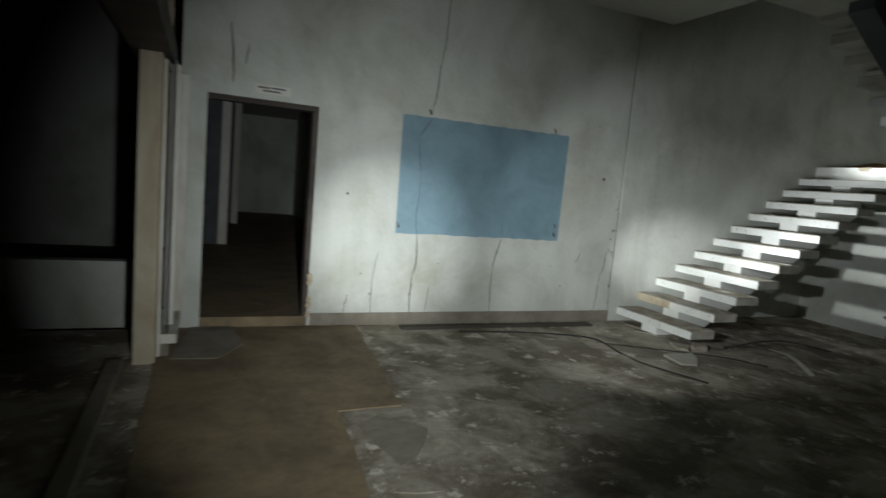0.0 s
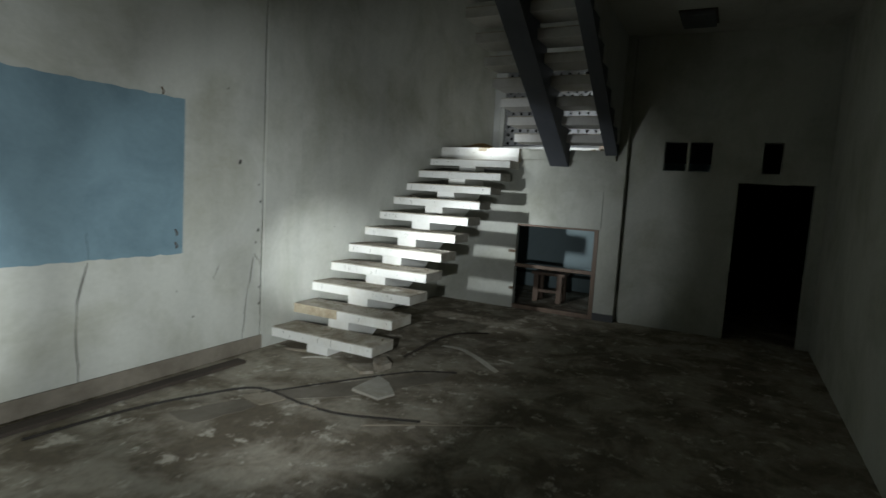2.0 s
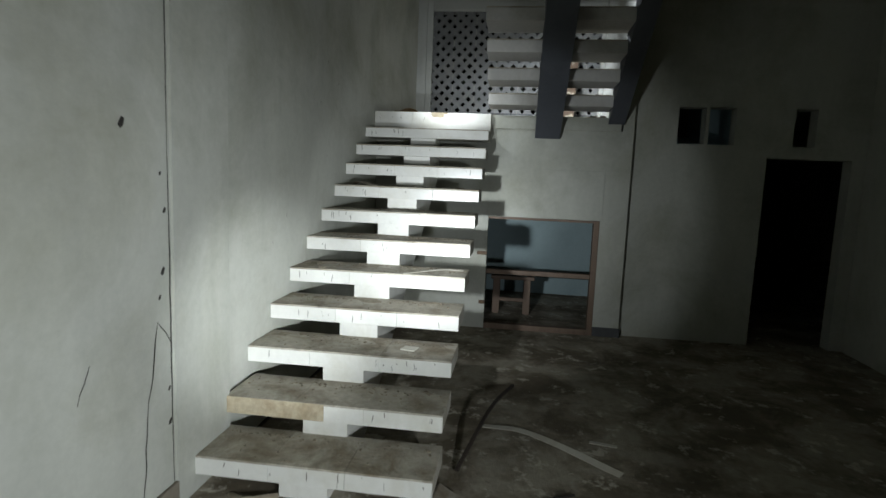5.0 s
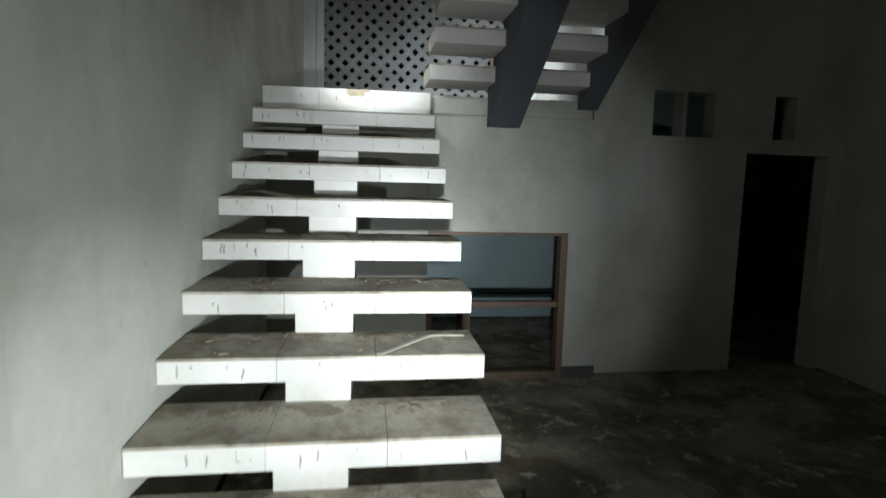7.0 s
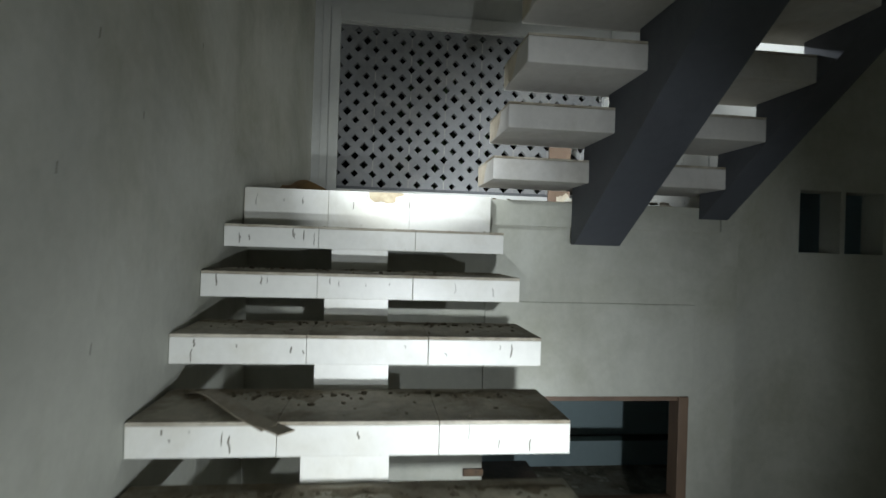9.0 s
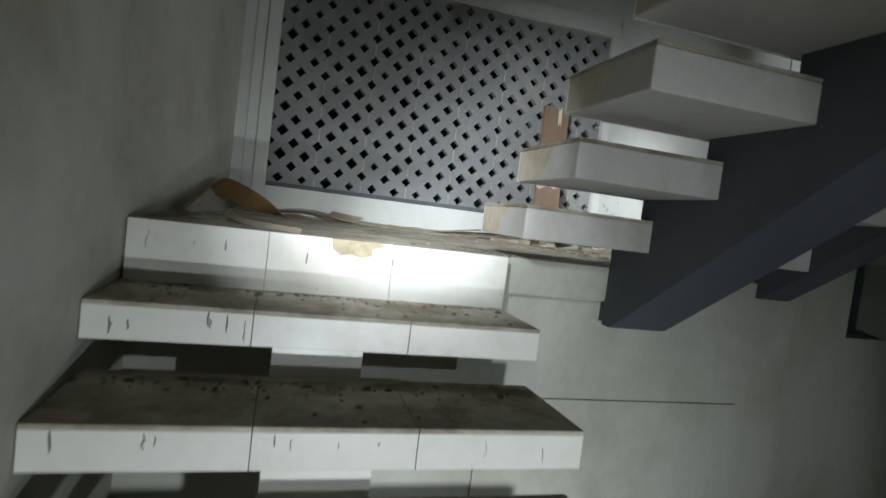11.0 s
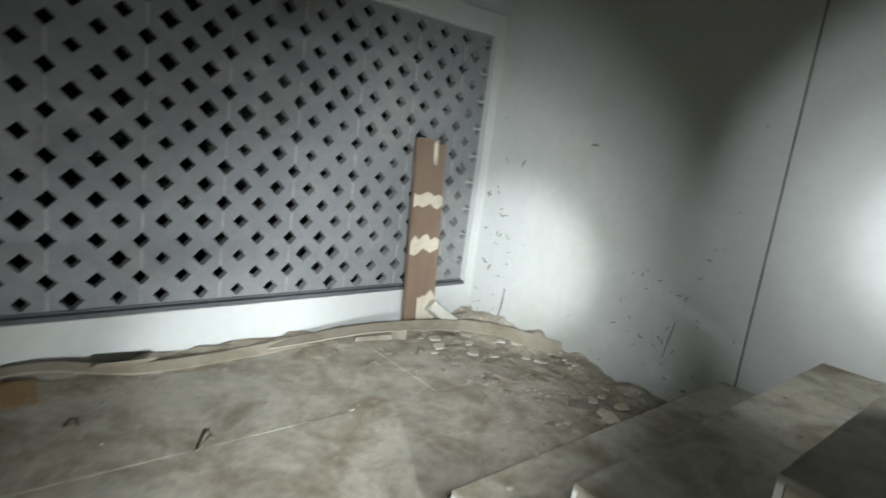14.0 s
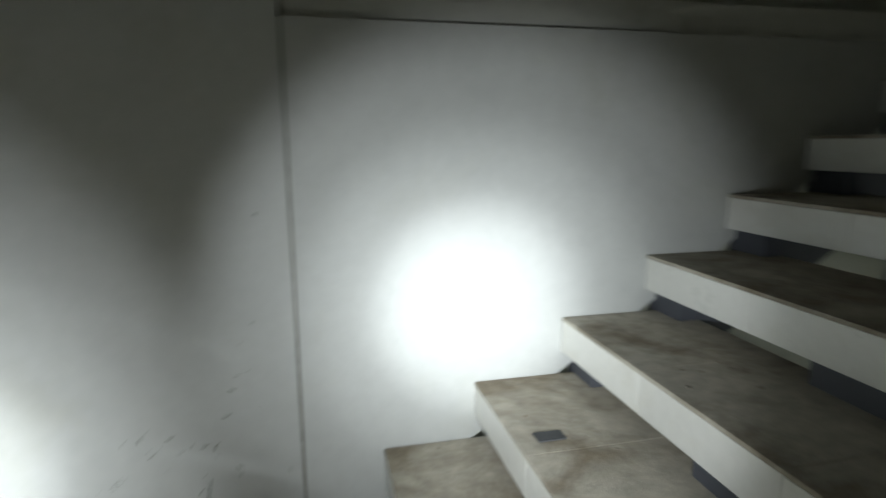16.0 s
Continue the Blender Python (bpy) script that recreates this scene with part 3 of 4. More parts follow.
crack([(-4.39, 2.6), (-4.36, 2.12)], wall_back, 0.006)
crack([(-4.24, 2.45), (-4.27, 2.28)], wall_back, 0.004)
crack([(-0.23, 0.86), (-0.30, 0.55), (-0.35, 0.1)], wall_back, 0.004)
crack([(-0.23, 0.86), (-0.14, 0.74)], wall_back, 0.003)
crack([(-0.145, 3.3), (-0.148, 1.6), (-0.142, 0.1)], wall_back, 0.004, -0.0008, 0.002)
crack([(-0.60, 0.80), (-0.66, 0.68)], wall_back, 0.003)
for x, z, s in ((-0.42, 1.62, 0.022), (-0.85, 0.4, 0.01), (-3.05, 0.3, 0.012), (-2.35, 0.62, 0.008), (-3.33, 1.25, 0.014), (-3.15, 0.5, 0.008), (-0.2, 1.05, 0.018), (-0.22, 0.95, 0.012),
                (-0.18, 1.3, 0.014), (-0.17, 0.55, 0.012), (-0.2, 1.45, 0.01), (-1.0, 0.62, 0.008), (-0.55, 2.2, 0.009), (-0.17, 0.4, 0.016)):
    part("dark_spot", ribbon(bmesh.new(), [(x, -0.0008, z), (x + s * 0.5, -0.0008, z + s * 0.6), (x + s, -0.0008, z + s * 1.6)], s * 0.6, 0.0007, (0, -1, 0)), DARK, wall_back)
for x, z, s in ((1.69, 1.97, 0.010), (2.08, 2.16, 0.008), (1.84, 2.28, 0.010), (1.84, 1.6, 0.010), (1.1, 1.2, 0.010), (0.9, 1.05, 0.009), (2.55, 2.5, 0.010)):
    part("dark_spot", ribbon(bmesh.new(), [(x, 0.0242, z), (x + s * 0.2, 0.0242, z + s), (x + s * 0.5, 0.0242, z + s * 2.6)], s * 0.25, 0.0007, (0, -1, 0)), SMUDGE, wall_back)
for x, z, s in ((4.08, 3.02, 0.024), (4.54, 2.64, 0.02), (4.46, 2.42, 0.014), (4.37, 2.53, 0.007), (3.53, 2.67, 0.012), (4.59, 2.77, 0.012), (4.5, 2.35, 0.015), (4.55, 2.5, 0.014), (4.6, 3.1, 0.012), (3.6, 2.2, 0.015)):
    part("dark_spot", ribbon(bmesh.new(), [(x - s * 0.8, SIDE_Y + 0.0008, z - s * 0.2), (x, SIDE_Y + 0.0008, z), (x + s * 0.6, SIDE_Y + 0.0008, z + s * rng.uniform(-0.3, 0.8))], s * 0.22, 0.0007, (0, 1, 0)), SMUDGE, wall_stair_side)
crack([(4.47, 2.12), (4.45, 2.30)], wall_stair_side, 0.004, SIDE_Y + 0.0008)
crack([(3.62, 2.28), (3.60, 2.42)], wall_stair_side, 0.002, SIDE_Y + 0.0008)
grime = random.Random(41)
for cx, cz, wx, wz, count, size in ((3.66, 2.38, 0.09, 0.11, 34, 0.009), (4.55, 2.50, 0.06, 0.22, 30, 0.014), (3.50, 2.62, 0.05, 0.25, 14, 0.008), (4.05, 2.26, 0.25, 0.08, 16, 0.007)):
    for k in range(count):
        x, z = min(grime.gauss(cx, wx), 4.64), max(grime.gauss(cz, wz), 2.14)
        s, a = size * grime.uniform(0.25, 1.3), grime.uniform(-0.6, 2.2)
        dx, dz = math.cos(a) * s, math.sin(a) * s
        part("dark_spot", ribbon(bmesh.new(), [(x - dx, SIDE_Y + 0.0008, z - dz), (x + dz * 0.3, SIDE_Y + 0.0008, z - dx * 0.3), (x + dx, SIDE_Y + 0.0008, z + dz)], s * grime.uniform(0.12, 0.4), 0.0007, (0, 1, 0)), SMUDGE, wall_stair_side)

sign = thing("door_sign", (-4.03, -0.002, 2.06), "small pale painted sign with illegible dark writing", "sign")
part("plate", boxes(((-4.18, -0.006, 2.06), (-3.88, 0.0, 2.135)), bevel=0.002), FRAME, sign)
for x0, x1, z in ((-4.16, -4.06, 2.108), (-4.05, -3.93, 2.11), (-4.12, -3.97, 2.082)):
    part("writing_bar", boxes(((x0, -0.0075, z - 0.007), (x1, -0.0058, z + 0.007))), INK, sign)

door_frame = thing("door_1", (-4.09, 0.08, 0), "dark timber door lining of an open doorway", "door frame", kind="structure")
part("head", boxes(((-4.545, 0.005, 1.965), (-3.635, 0.155, 2.0095)), bevel=0.004), WOOD_DARK, door_frame)
part("jamb", boxes(((-3.675, 0.01, 0.095), (-3.632, 0.155, 1.965)), bevel=0.004), WOOD_DARK, door_frame)
rng = random.Random(5)
for z in (0.12, 0.2, 0.27, 0.42, 0.48):
    bm = rock(rng, 0.075, 1.0, 2)
    for v in bm.verts:
        v.co = Vector((v.co.x * 0.7 - 3.622, v.co.y * 0.18 - 0.0005, v.co.z + z - 0.04))
    part("broken_plaster", bm, CHIPPED, wall_back, "broken plaster edge")

# posts along the passage
for x, y in ((-4.29, 4.9), (-3.92, 8.6)):
    solid("pilaster", boxes(((x, y, 0.09), (x + 0.14, y + 0.14, 2.9)), bevel=0.006), FRAME, "white painted post in a dark passage", "post", "structure")
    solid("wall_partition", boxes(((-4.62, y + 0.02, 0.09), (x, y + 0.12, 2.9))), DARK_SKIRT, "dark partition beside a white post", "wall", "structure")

# ---- shopfront beside the door ----
front = thing("shopfront_window", (-4.93, -0.4, 0), "stained wooden shopfront with a tall narrow window and dark glass", "window")
part("post", boxes(((-4.97, -0.93, 0), (-4.83, -0.79, 2.12)), bevel=0.008), POST, front, "stained pale wooden post")
part("post_strip", boxes(((-4.829, -0.82, 0.02), (-4.805, -0.775, 2.1)), bevel=0.004), FRAME, front, "white edge strip")
part("sill", boxes(((-4.86, -0.77, 0.10), (-4.70, -0.003, 0.17)), bevel=0.005), FRAME, front)
part("plinth", boxes(((-4.84, -0.77, 0), (-4.75, -0.003, 0.10))), SKIRT, front)
for y, x1 in ((-0.50, -4.735), (-0.055, -4.685)):
    part("mullion", boxes(((-4.80, y, 0.17), (x1, y + 0.048, 2.12)), bevel=0.004), FRAME, front)
part("transom", boxes(((-5.03, -8.9, 2.12), (-4.78, -0.003, 2.30)), bevel=0.008), WOOD_DARK, front, "dark wooden transom beam")
part("upper_panel", boxes(((-4.92, -8.9, 2.30), (-4.84, -0.003, CEIL))), WOOD_DARK, front, "dark boarded panel above the transom")
for y in (-0.46, -1.6, -3.0):
    part("upper_bar", boxes(((-4.838, y, 2.30), (-4.80, y + 0.05, CEIL)), bevel=0.004), POST, front)
m, nt, bsdf = nodes_of("dark_glass")
bsdf.inputs["Base Color"].default_value = (0.02, 0.025, 0.028, 1)
bsdf.inputs["Roughness"].default_value = 0.12
GLASS = m
for y0, y1 in ((-0.765, -0.505), (-0.45, -0.055)):
    part("pane", boxes(((-4.766, y0, 0.17), (-4.760, y1, 2.12))), GLASS, front)
rng = random.Random(8)
for k in range(9):
    z = 0.95 + 0.11 * k + rng.uniform(-0.03, 0.03)
    bm = slab_piece([(rng.uniform(-0.03, 0.0), 0), (0.04, rng.uniform(0, 0.02)), (0.05, 0.06), (rng.uniform(-0.01, 0.03), rng.uniform(0.05, 0.09))], 0.001)
    for v in bm.verts:
        v.co = Vector((-4.7595 + v.co.z, -0.66 + v.co.x + rng.uniform(-0.001, 0.001), z + v.co.y))
    part("paper_scrap", bm, FRAME, front, "torn white paper scrap stuck on glass")
solid("kerb", boxes(((-5.12, -9.0, 0.0), (-5.02, -0.91, 0.05)), bevel=0.012), SKIRT, "worn cement kerb along the open shopfront", "kerb", "structure")
solid("wall_low", boxes(((-12.0, 0.55, -0.16), (-4.98, 0.70, 0.48)), bevel=0.01), PLASTER, "low grey plaster wall outside in the dark", "wall", "structure")
solid("wall_outside", boxes(((-14.0, 6.0, -0.16), (-4.9, 6.2, 4.0)), ((-14.2, -12.0, -0.16), (-14.0, 6.2, 4.0))), PLASTER, "dark plaster walls beyond the open shopfront", "wall", "structure")

# ---- floor of the hall ----
rng = random.Random(51)


def ragged(corners, step, amount):
    out = []
    for (ax, ay), (bx, by) in zip(corners, corners[1:] + corners[:1]):
        n = max(1, int(math.hypot(bx - ax, by - ay) / step))
        for k in range(n):
            f = k / n
            out.append((ax + (bx - ax) * f + rng.uniform(-amount, amount), ay + (by - ay) * f + rng.uniform(-amount, amount)))
    return out


def lying(name, corners, thick, material, label, category, step=0.12, amount=0.008, z=0.0, kind="", bevel=0.0):
    bm = slab_piece(ragged(corners, step, amount), thick, rng, bevel)
    for v in bm.verts:
        v.co.z += z
    return solid(name, bm, material, label, category, kind)


lying("mud_layer", [(-4.84, -0.02), (-3.16, -0.02), (-3.36, -1.94), (-3.76, -1.96), (-3.85, -3.2), (-4.84, -3.2)], 0.009, SOIL, "thin layer of dried brown mud over a concrete floor", "mud", 0.15, 0.012, 0.001, "structure")
lying("broken_slab", [(-3.70, -2.19), (-3.56, -2.10), (-3.31, -2.31), (-3.50, -2.62), (-3.61, -2.69)], 0.018, SKIRT, "broken flat cement slab lying on the floor", "slab", 0.1, 0.008, 0.001)
lying("broken_slab", [(-4.61, 0.0), (-4.28, 0.0), (-4.22, -0.55), (-4.42, -0.88), (-4.74, -0.86)], 0.013, SKIRT, "pale broken cement screed patch beside a doorway", "slab", 0.1, 0.012, 0.002)
lying("broken_slab", [(-3.74, -2.00), (-3.40, -1.99), (-3.32, -2.2), (-3.48, -2.95), (-3.72, -2.9)], 0.006, CONCRETE, "thin pale cement patch on the floor", "slab", 0.1, 0.012, 0.001)
lying("broken_slab", [(-0.53, -1.31), (-0.17, -1.31), (-0.25, -1.45), (-0.43, -1.62), (-0.57, -1.57)], 0.018, MORTAR, "broken grey board piece lying on the floor", "slab", 0.12, 0.004, 0.006)
lying("broken_slab", [(-0.08, -0.94), (-0.19, -1.14), (-0.11, -1.21), (0.05, -1.08)], 0.022, RUBBLE, "broken plaster chunk at the foot of the stairs", "slab", 0.06, 0.008, 0.003)
lying("broken_slab", [(0.11, -1.07), (0.21, -1.13), (0.10, -1.25), (-0.06, -1.24), (-0.02, -1.15)], 0.05, RUBBLE, "thick broken tile chunk at the foot of the stairs", "slab", 0.06, 0.006, 0.003)
lying("floor_sheet", [(-0.97, -0.80), (-0.26, -1.27), (0.36, -1.72), (0.05, -1.75), (-0.62, -1.36), (-1.0, -0.95)], 0.004, SKIRT, "flat grey lining sheet lying on the floor", "sheet", 0.2, 0.006, 0.001)
lying("floor_sheet", [(-1.52, -0.62), (-1.08, -0.80), (-1.12, -0.98), (-1.55, -0.88)], 0.004, SKIRT, "torn grey board piece lying on the floor", "sheet", 0.1, 0.015, 0.001)
lying("floor_sheet", [(-1.06, -0.78), (-0.86, -0.86), (-0.92, -1.06), (-1.12, -0.98)], 0.005, STRIP, "torn brown cardboard piece lying on the floor", "sheet", 0.1, 0.012, 0.005)
solid("floor_plank", strip_along(curve_points([(-2.75, -0.16, 0.002), (-1.6, -0.17, 0.003), (-0.52, -0.19, 0.002)], 8), 0.10, 0.022), WOOD_DARK, "dark rotten wooden plank lying along the wall", "plank")


def cable(ctrl, r, material, label, category, name="cable"):
    pts = curve_points(ctrl, 12)
    bm = bmesh.new()
    rings = []
    for i, p in enumerate(pts):
        d = (Vector(pts[min(i + 1, len(pts) - 1)]) - Vector(pts[max(i - 1, 0)])).normalized()
        s = d.cross(Vector((0, 0, 1))).normalized()
        u = s.cross(d)
        rings.append([bm.verts.new(Vector(p) + (s * math.cos(a) + u * math.sin(a)) * r) for a in [k * math.tau / 7 for k in range(7)]])
    for a, b in zip(rings, rings[1:]):
        for k in range(7):
            bm.faces.new((a[k], a[(k + 1) % 7], b[(k + 1) % 7], b[k]))
    bm.faces.new(rings[0][::-1])
    bm.faces.new(rings[-1])
    return solid(name, bm, material, label, category)


cable([(-2.2, -0.33, 0.008), (-1.64, -0.4, 0.008), (-1.26, -0.58, 0.03), (-0.94, -0.80, 0.035), (-0.93, -1.2, 0.01), (-0.91, -1.52, 0.008), (-0.72, -2.0, 0.008)], 0.008, DARK, "black cable curling across the dirty floor", "cable")
cable([(-0.94, -0.83, 0.008), (-0.37, -1.15, 0.008), (0.05, -1.42, 0.012), (0.2, -1.56, 0.008), (0.31, -1.76, 0.008)], 0.006, DARK, "thin black cable beside a broken board", "cable")


def lath(ctrl, width, thick, material, label, twist=0.0, category="lath", name="lath"):
    return solid(name, strip_along(curve_points(ctrl, 10), width, thick, twist), material, label, category)


lath([(0.98, -1.28, 0.004), (0.93, -1.5, 0.02), (0.80, -1.72, 0.012), (0.55, -2.02, 0.003)], 0.045, 0.003, FRAME, "curled pale strip of lining on the floor", 0.3)
lath([(-0.95, -1.22, 0.004), (-0.85, -1.6, 0.006), (-0.66, -2.1, 0.004)], 0.03, 0.006, STRIP, "thin flat wooden lath on the floor")
lath([(-0.98, -1.72, 0.004), (-0.75, -2.05, 0.006), (-0.42, -2.55, 0.004)], 0.014, 0.005, STRIP, "thin brownish wooden lath on the floor")
lath([(-0.14, -0.50, 0.004), (-0.08, -0.58, 0.012), (0.0, -0.70, 0.004)], 0.025, 0.004, FRAME, "white plastic sliver on the floor")
lath([(0.0, -0.18, 0.004), (-0.05, -0.28, 0.02), (0.03, -0.40, 0.004)], 0.03, 0.004, STRIP, "curled pale chip of lining on the floor", 0.5)
lath([(0.9, -1.9, 0.003), (0.87, -2.05, 0.004)], 0.03, 0.004, FRAME, "small white sliver on the floor")
lath([(0.42, -1.18, 0.004), (1.02, -1.32, 0.10), (1.7, -1.45, 0.004)], 0.02, 0.012, WOOD_DARK, "dark stick lying beside the stairs")


def scatter(name, spots, sizes, material, label, category, flat=0.32, group=""):
    """Small loose lumps, one object each, on shared meshes."""
    shapes = [mesh_of(name, rock(rng, 1.0, flat, 1), material) for _ in range(5)]
    for x, y, z in spots:
        ob = new(name, shapes[rng.randrange(5)])
        s = rng.uniform(*sizes)
        ob.matrix_basis = Matrix.Translation((x, y, z)) @ Matrix.Rotation(rng.uniform(0, 6.28), 4, "Z") @ Matrix.Diagonal((s, s * rng.uniform(0.6, 1), s * rng.uniform(0.5, 1), 1))
        tagged(ob, label, category, group)


def cloud(n, cx, cy, sx, sy, z, keep=None):
    out = []
    while len(out) < n:
        x, y = rng.gauss(cx, sx), rng.gauss(cy, sy)
        if keep is None or keep(x, y):
            out.append((x, y, z))
    return out


scatter("rubble", cloud(26, -0.1, -1.3, 0.35, 0.4, -0.001, lambda x, y: not (x > -0.02 and y > -1.14)), (0.012, 0.045), RUBBLE, "small broken plaster crumb on the hall floor", "rubble", group="crumbs on the hall floor")
scatter("rubble", cloud(26, -0.9, -2.1, 0.7, 0.5, -0.001), (0.008, 0.03), RUBBLE, "small pale crumb on the hall floor", "rubble", group="crumbs on the hall floor")
scatter("rubble", cloud(24, 1.6, -2.0, 0.7, 0.5, -0.001, lambda x, y: y < -1.2 and x < 3.2), (0.012, 0.05), RUBBLE, "small broken crumb on the floor beside the stairs", "rubble", group="crumbs on the hall floor")
scatter("rubble", cloud(16, -3.5, -1.6, 0.8, 0.8, 0.004, lambda x, y: x > -4.8 and y < -0.1), (0.008, 0.025), RUBBLE, "small pale crumb on the hall floor", "rubble", group="crumbs on the hall floor")

# ---- debris on the stairs ----
bm = bmesh.new()
for i in range(1, 12):
    x0, z = (i - 1) * GO, i * RISE
    for _ in range(95):
        x, y = x0 + 0.285 - abs(rng.gauss(0, 0.045)), rng.uniform(-LOW_W + 0.04, -0.04)
        if rng.random() < 0.25:
            x = x0 + rng.uniform(0.03, 0.27)
        s = rng.uniform(0.0015, 0.0058) if rng.random() < 0.93 else rng.uniform(0.006, 0.010)
        bmesh.ops.create_icosphere(bm, subdivisions=1, radius=s, matrix=Matrix.Translation((max(x, x0 + 0.02), y, z + s * 0.25)) @ Matrix.Rotation(rng.uniform(0, 3), 4, "Z") @ Matrix.Diagonal((1.6, 0.9, 0.7, 1)))
for v in bm.verts:
    v.co += Vector((rng.uniform(-0.002, 0.002), rng.uniform(-0.002, 0.002), 0))
solid("stair_grit", bm, GRIT, "dirt crumbs and plaster grit along the stair treads", "grit", "stuff")
lath([(2.29, -0.05, 1.402), (2.2, -0.13, 1.425), (2.05, -0.25, 1.412), (1.96, -0.335, 1.402)], 0.045, 0.003, STRIP, "bent strip of lining lying on a stair tread", 0.2)
lath([(1.99, -0.315, 1.402), (1.93, -0.38, 1.398)], 0.05, 0.004, STRIP, "short end of lining over a tread edge")
lath([(1.165, -0.73, 0.876), (1.33, -0.88, 0.878), (1.40, -0.95, 0.877), (1.405, -1.08, 0.876)], 0.022, 0.003, FRAME, "pale bent strip on a stair tread")
lath([(0.74, -0.82, 0.526), (0.72, -0.90, 0.527)], 0.07, 0.006, FRAME, "small broken tile on a stair tread")
part("broken_edge", boxes(((GO - 0.004, -0.52, 2 * RISE - 0.088), (GO - 0.0003, -0.01, 2 * RISE - 0.001)), bevel=0.001), CHIPPED, lower, "tread edge with its front tiles lost")

# ---- debris on the landing ----
solid("lining_strip", strip_along(curve_points([(3.62, -0.045, LAND + 0.012), (3.85, -0.05, LAND + 0.04), (4.1, -0.06, LAND + 0.095), (4.3, -0.10, LAND + 0.12), (4.46, -0.22, LAND + 0.075), (4.52, -0.36, LAND + 0.02), (4.52, -0.5, LAND + 0.006)], 10), 0.12, 0.004, 0.3, (0.1, 0.75, 0.65)), ORANGE,
      "ochre curled strip of lining arched against the wall", "lining strip")
lath([(4.0, -0.33, LAND + 0.02), (3.86, -0.22, LAND + 0.04), (3.68, -0.20, LAND + 0.025), (3.45, -0.27, LAND + 0.01), (3.26, -0.45, LAND + 0.004)], 0.022, 0.002, STRIP, "curled pale strip of lining on the landing", 1.1)
lath([(4.62, -0.22, LAND + 0.01), (4.6, -0.5, LAND + 0.05), (4.55, -0.78, LAND + 0.02), (4.58, -1.2, LAND + 0.012), (4.60, -1.62, LAND + 0.03), (4.50, -1.80, LAND + 0.01)], 0.05, 0.003, STRIP, "long pale strip of lining along the wall", 0.7)
lath([(4.60, -1.22, LAND + 0.015), (4.48, -1.66, LAND + 0.075), (4.28, -2.02, LAND + 0.10), (4.00, -2.22, LAND + 0.075)], 0.075, 0.003, STRIP, "bowed brown strip of lining on the landing", 0.5)
bm = slab_piece([(0, 0), (0.16, -0.01), (0.22, 0.06), (0.05, 0.09)], 0.004)
for v in bm.verts:
    v.co = Vector((4.60 - v.co.y * 0.8, -0.60 - v.co.x, LAND + 0.012 + v.co.y * 0.55 + v.co.z))
solid("lining_scrap", bm, STRIP, "pale torn scrap of lining against the wall", "scrap")

plank = thing("leaning_plank", (4.62, -1.9, LAND), "short brown plank with peeled pale patches leaning on blocks", "plank")
lean = Matrix.Translation((4.56, -1.905, LAND)) @ Matrix.Rotation(radians(6.5), 4, "Y") @ Matrix.Rotation(radians(2.0), 4, "X")
bm = bmesh.new()
xs = [-0.082, -0.05, -0.02, 0.015, 0.05, 0.082]
tops = [0.845, 0.85, 0.842, 0.858, 0.862, 0.86]
fr = [[bm.verts.new((d, y, z)) for y, z in zip(xs, tops)] + [bm.verts.new((d, y, 0.0)) for y in xs[::-1]] for d in (-0.009, 0.009)]
bm.faces.new(fr[0])
bm.faces.new(fr[1][::-1])
for k in range(12):
    bm.faces.new((fr[0][k], fr[0][(k + 1) % 12], fr[1][(k + 1) % 12], fr[1][k]))
bmesh.ops.recalc_face_normals(bm, faces=bm.faces)
bm.transform(lean)
part("board", bm, WOOD, plank)
for z0, z1, ya, yb in ((0.565, 0.63, -0.081, 0.081), (0.36, 0.425, -0.078, 0.081), (0.0, 0.17, -0.081, 0.02), (0.76, 0.85, -0.035, -0.012)):
    n = 7
    edge = [(ya + (yb - ya) * k / n, z1 + rng.uniform(-0.02, 0.02)) for k in range(n + 1)] + [(yb - (yb - ya) * k / n, z0 + rng.uniform(-0.015, 0.02) * (z0 > 0)) for k in range(n + 1)]
    bm = slab_piece([(y, z) for y, z in edge], 0.0012)
    for v in bm.verts:
        v.co = Vector((-0.0092 - v.co.z, v.co.x, v.co.y))
    bm.transform(lean)
    part("peeled_patch", bm, PEELED, plank, "pale peeled patch")

bm = boxes(((-0.10, -0.05, 0.0), (0.10, 0.05, 0.055)), bevel=0.007)
for v in bm.verts:
    v.co += Vector((rng.uniform(-0.005, 0.005), rng.uniform(-0.005, 0.005), rng.uniform(-0.003, 0.003)))
bm.transform(Matrix.Translation((4.53, -2.01, LAND + 0.045)) @ Matrix.Rotation(radians(38), 4, "X") @ Matrix.Rotation(radians(70), 4, "Z"))
solid("brick", bm, MORTAR, "loose cement-covered brick propped against a plank", "brick")
bm = slab_piece([(-0.09, -0.04), (0.08, -0.05), (0.11, 0.02), (-0.05, 0.04)], 0.02, rng)
bm.transform(Matrix.Translation((4.55, -1.68, LAND + 0.004)) @ Matrix.Rotation(radians(85), 4, "Z"))
solid("plaster_chunk", bm, RUBBLE, "flat pale chunk of plaster on the landing", "rubble")
inside = lambda x, y: 3.46 < x < 4.63 and SIDE_Y + 0.04 < y < -0.06
scatter("rubble", cloud(80, 3.75, -2.05, 0.22, 0.17, LAND + 0.006, inside), (0.012, 0.06), RUBBLE, "broken plaster lump on the landing", "rubble", group="rubble on the landing")
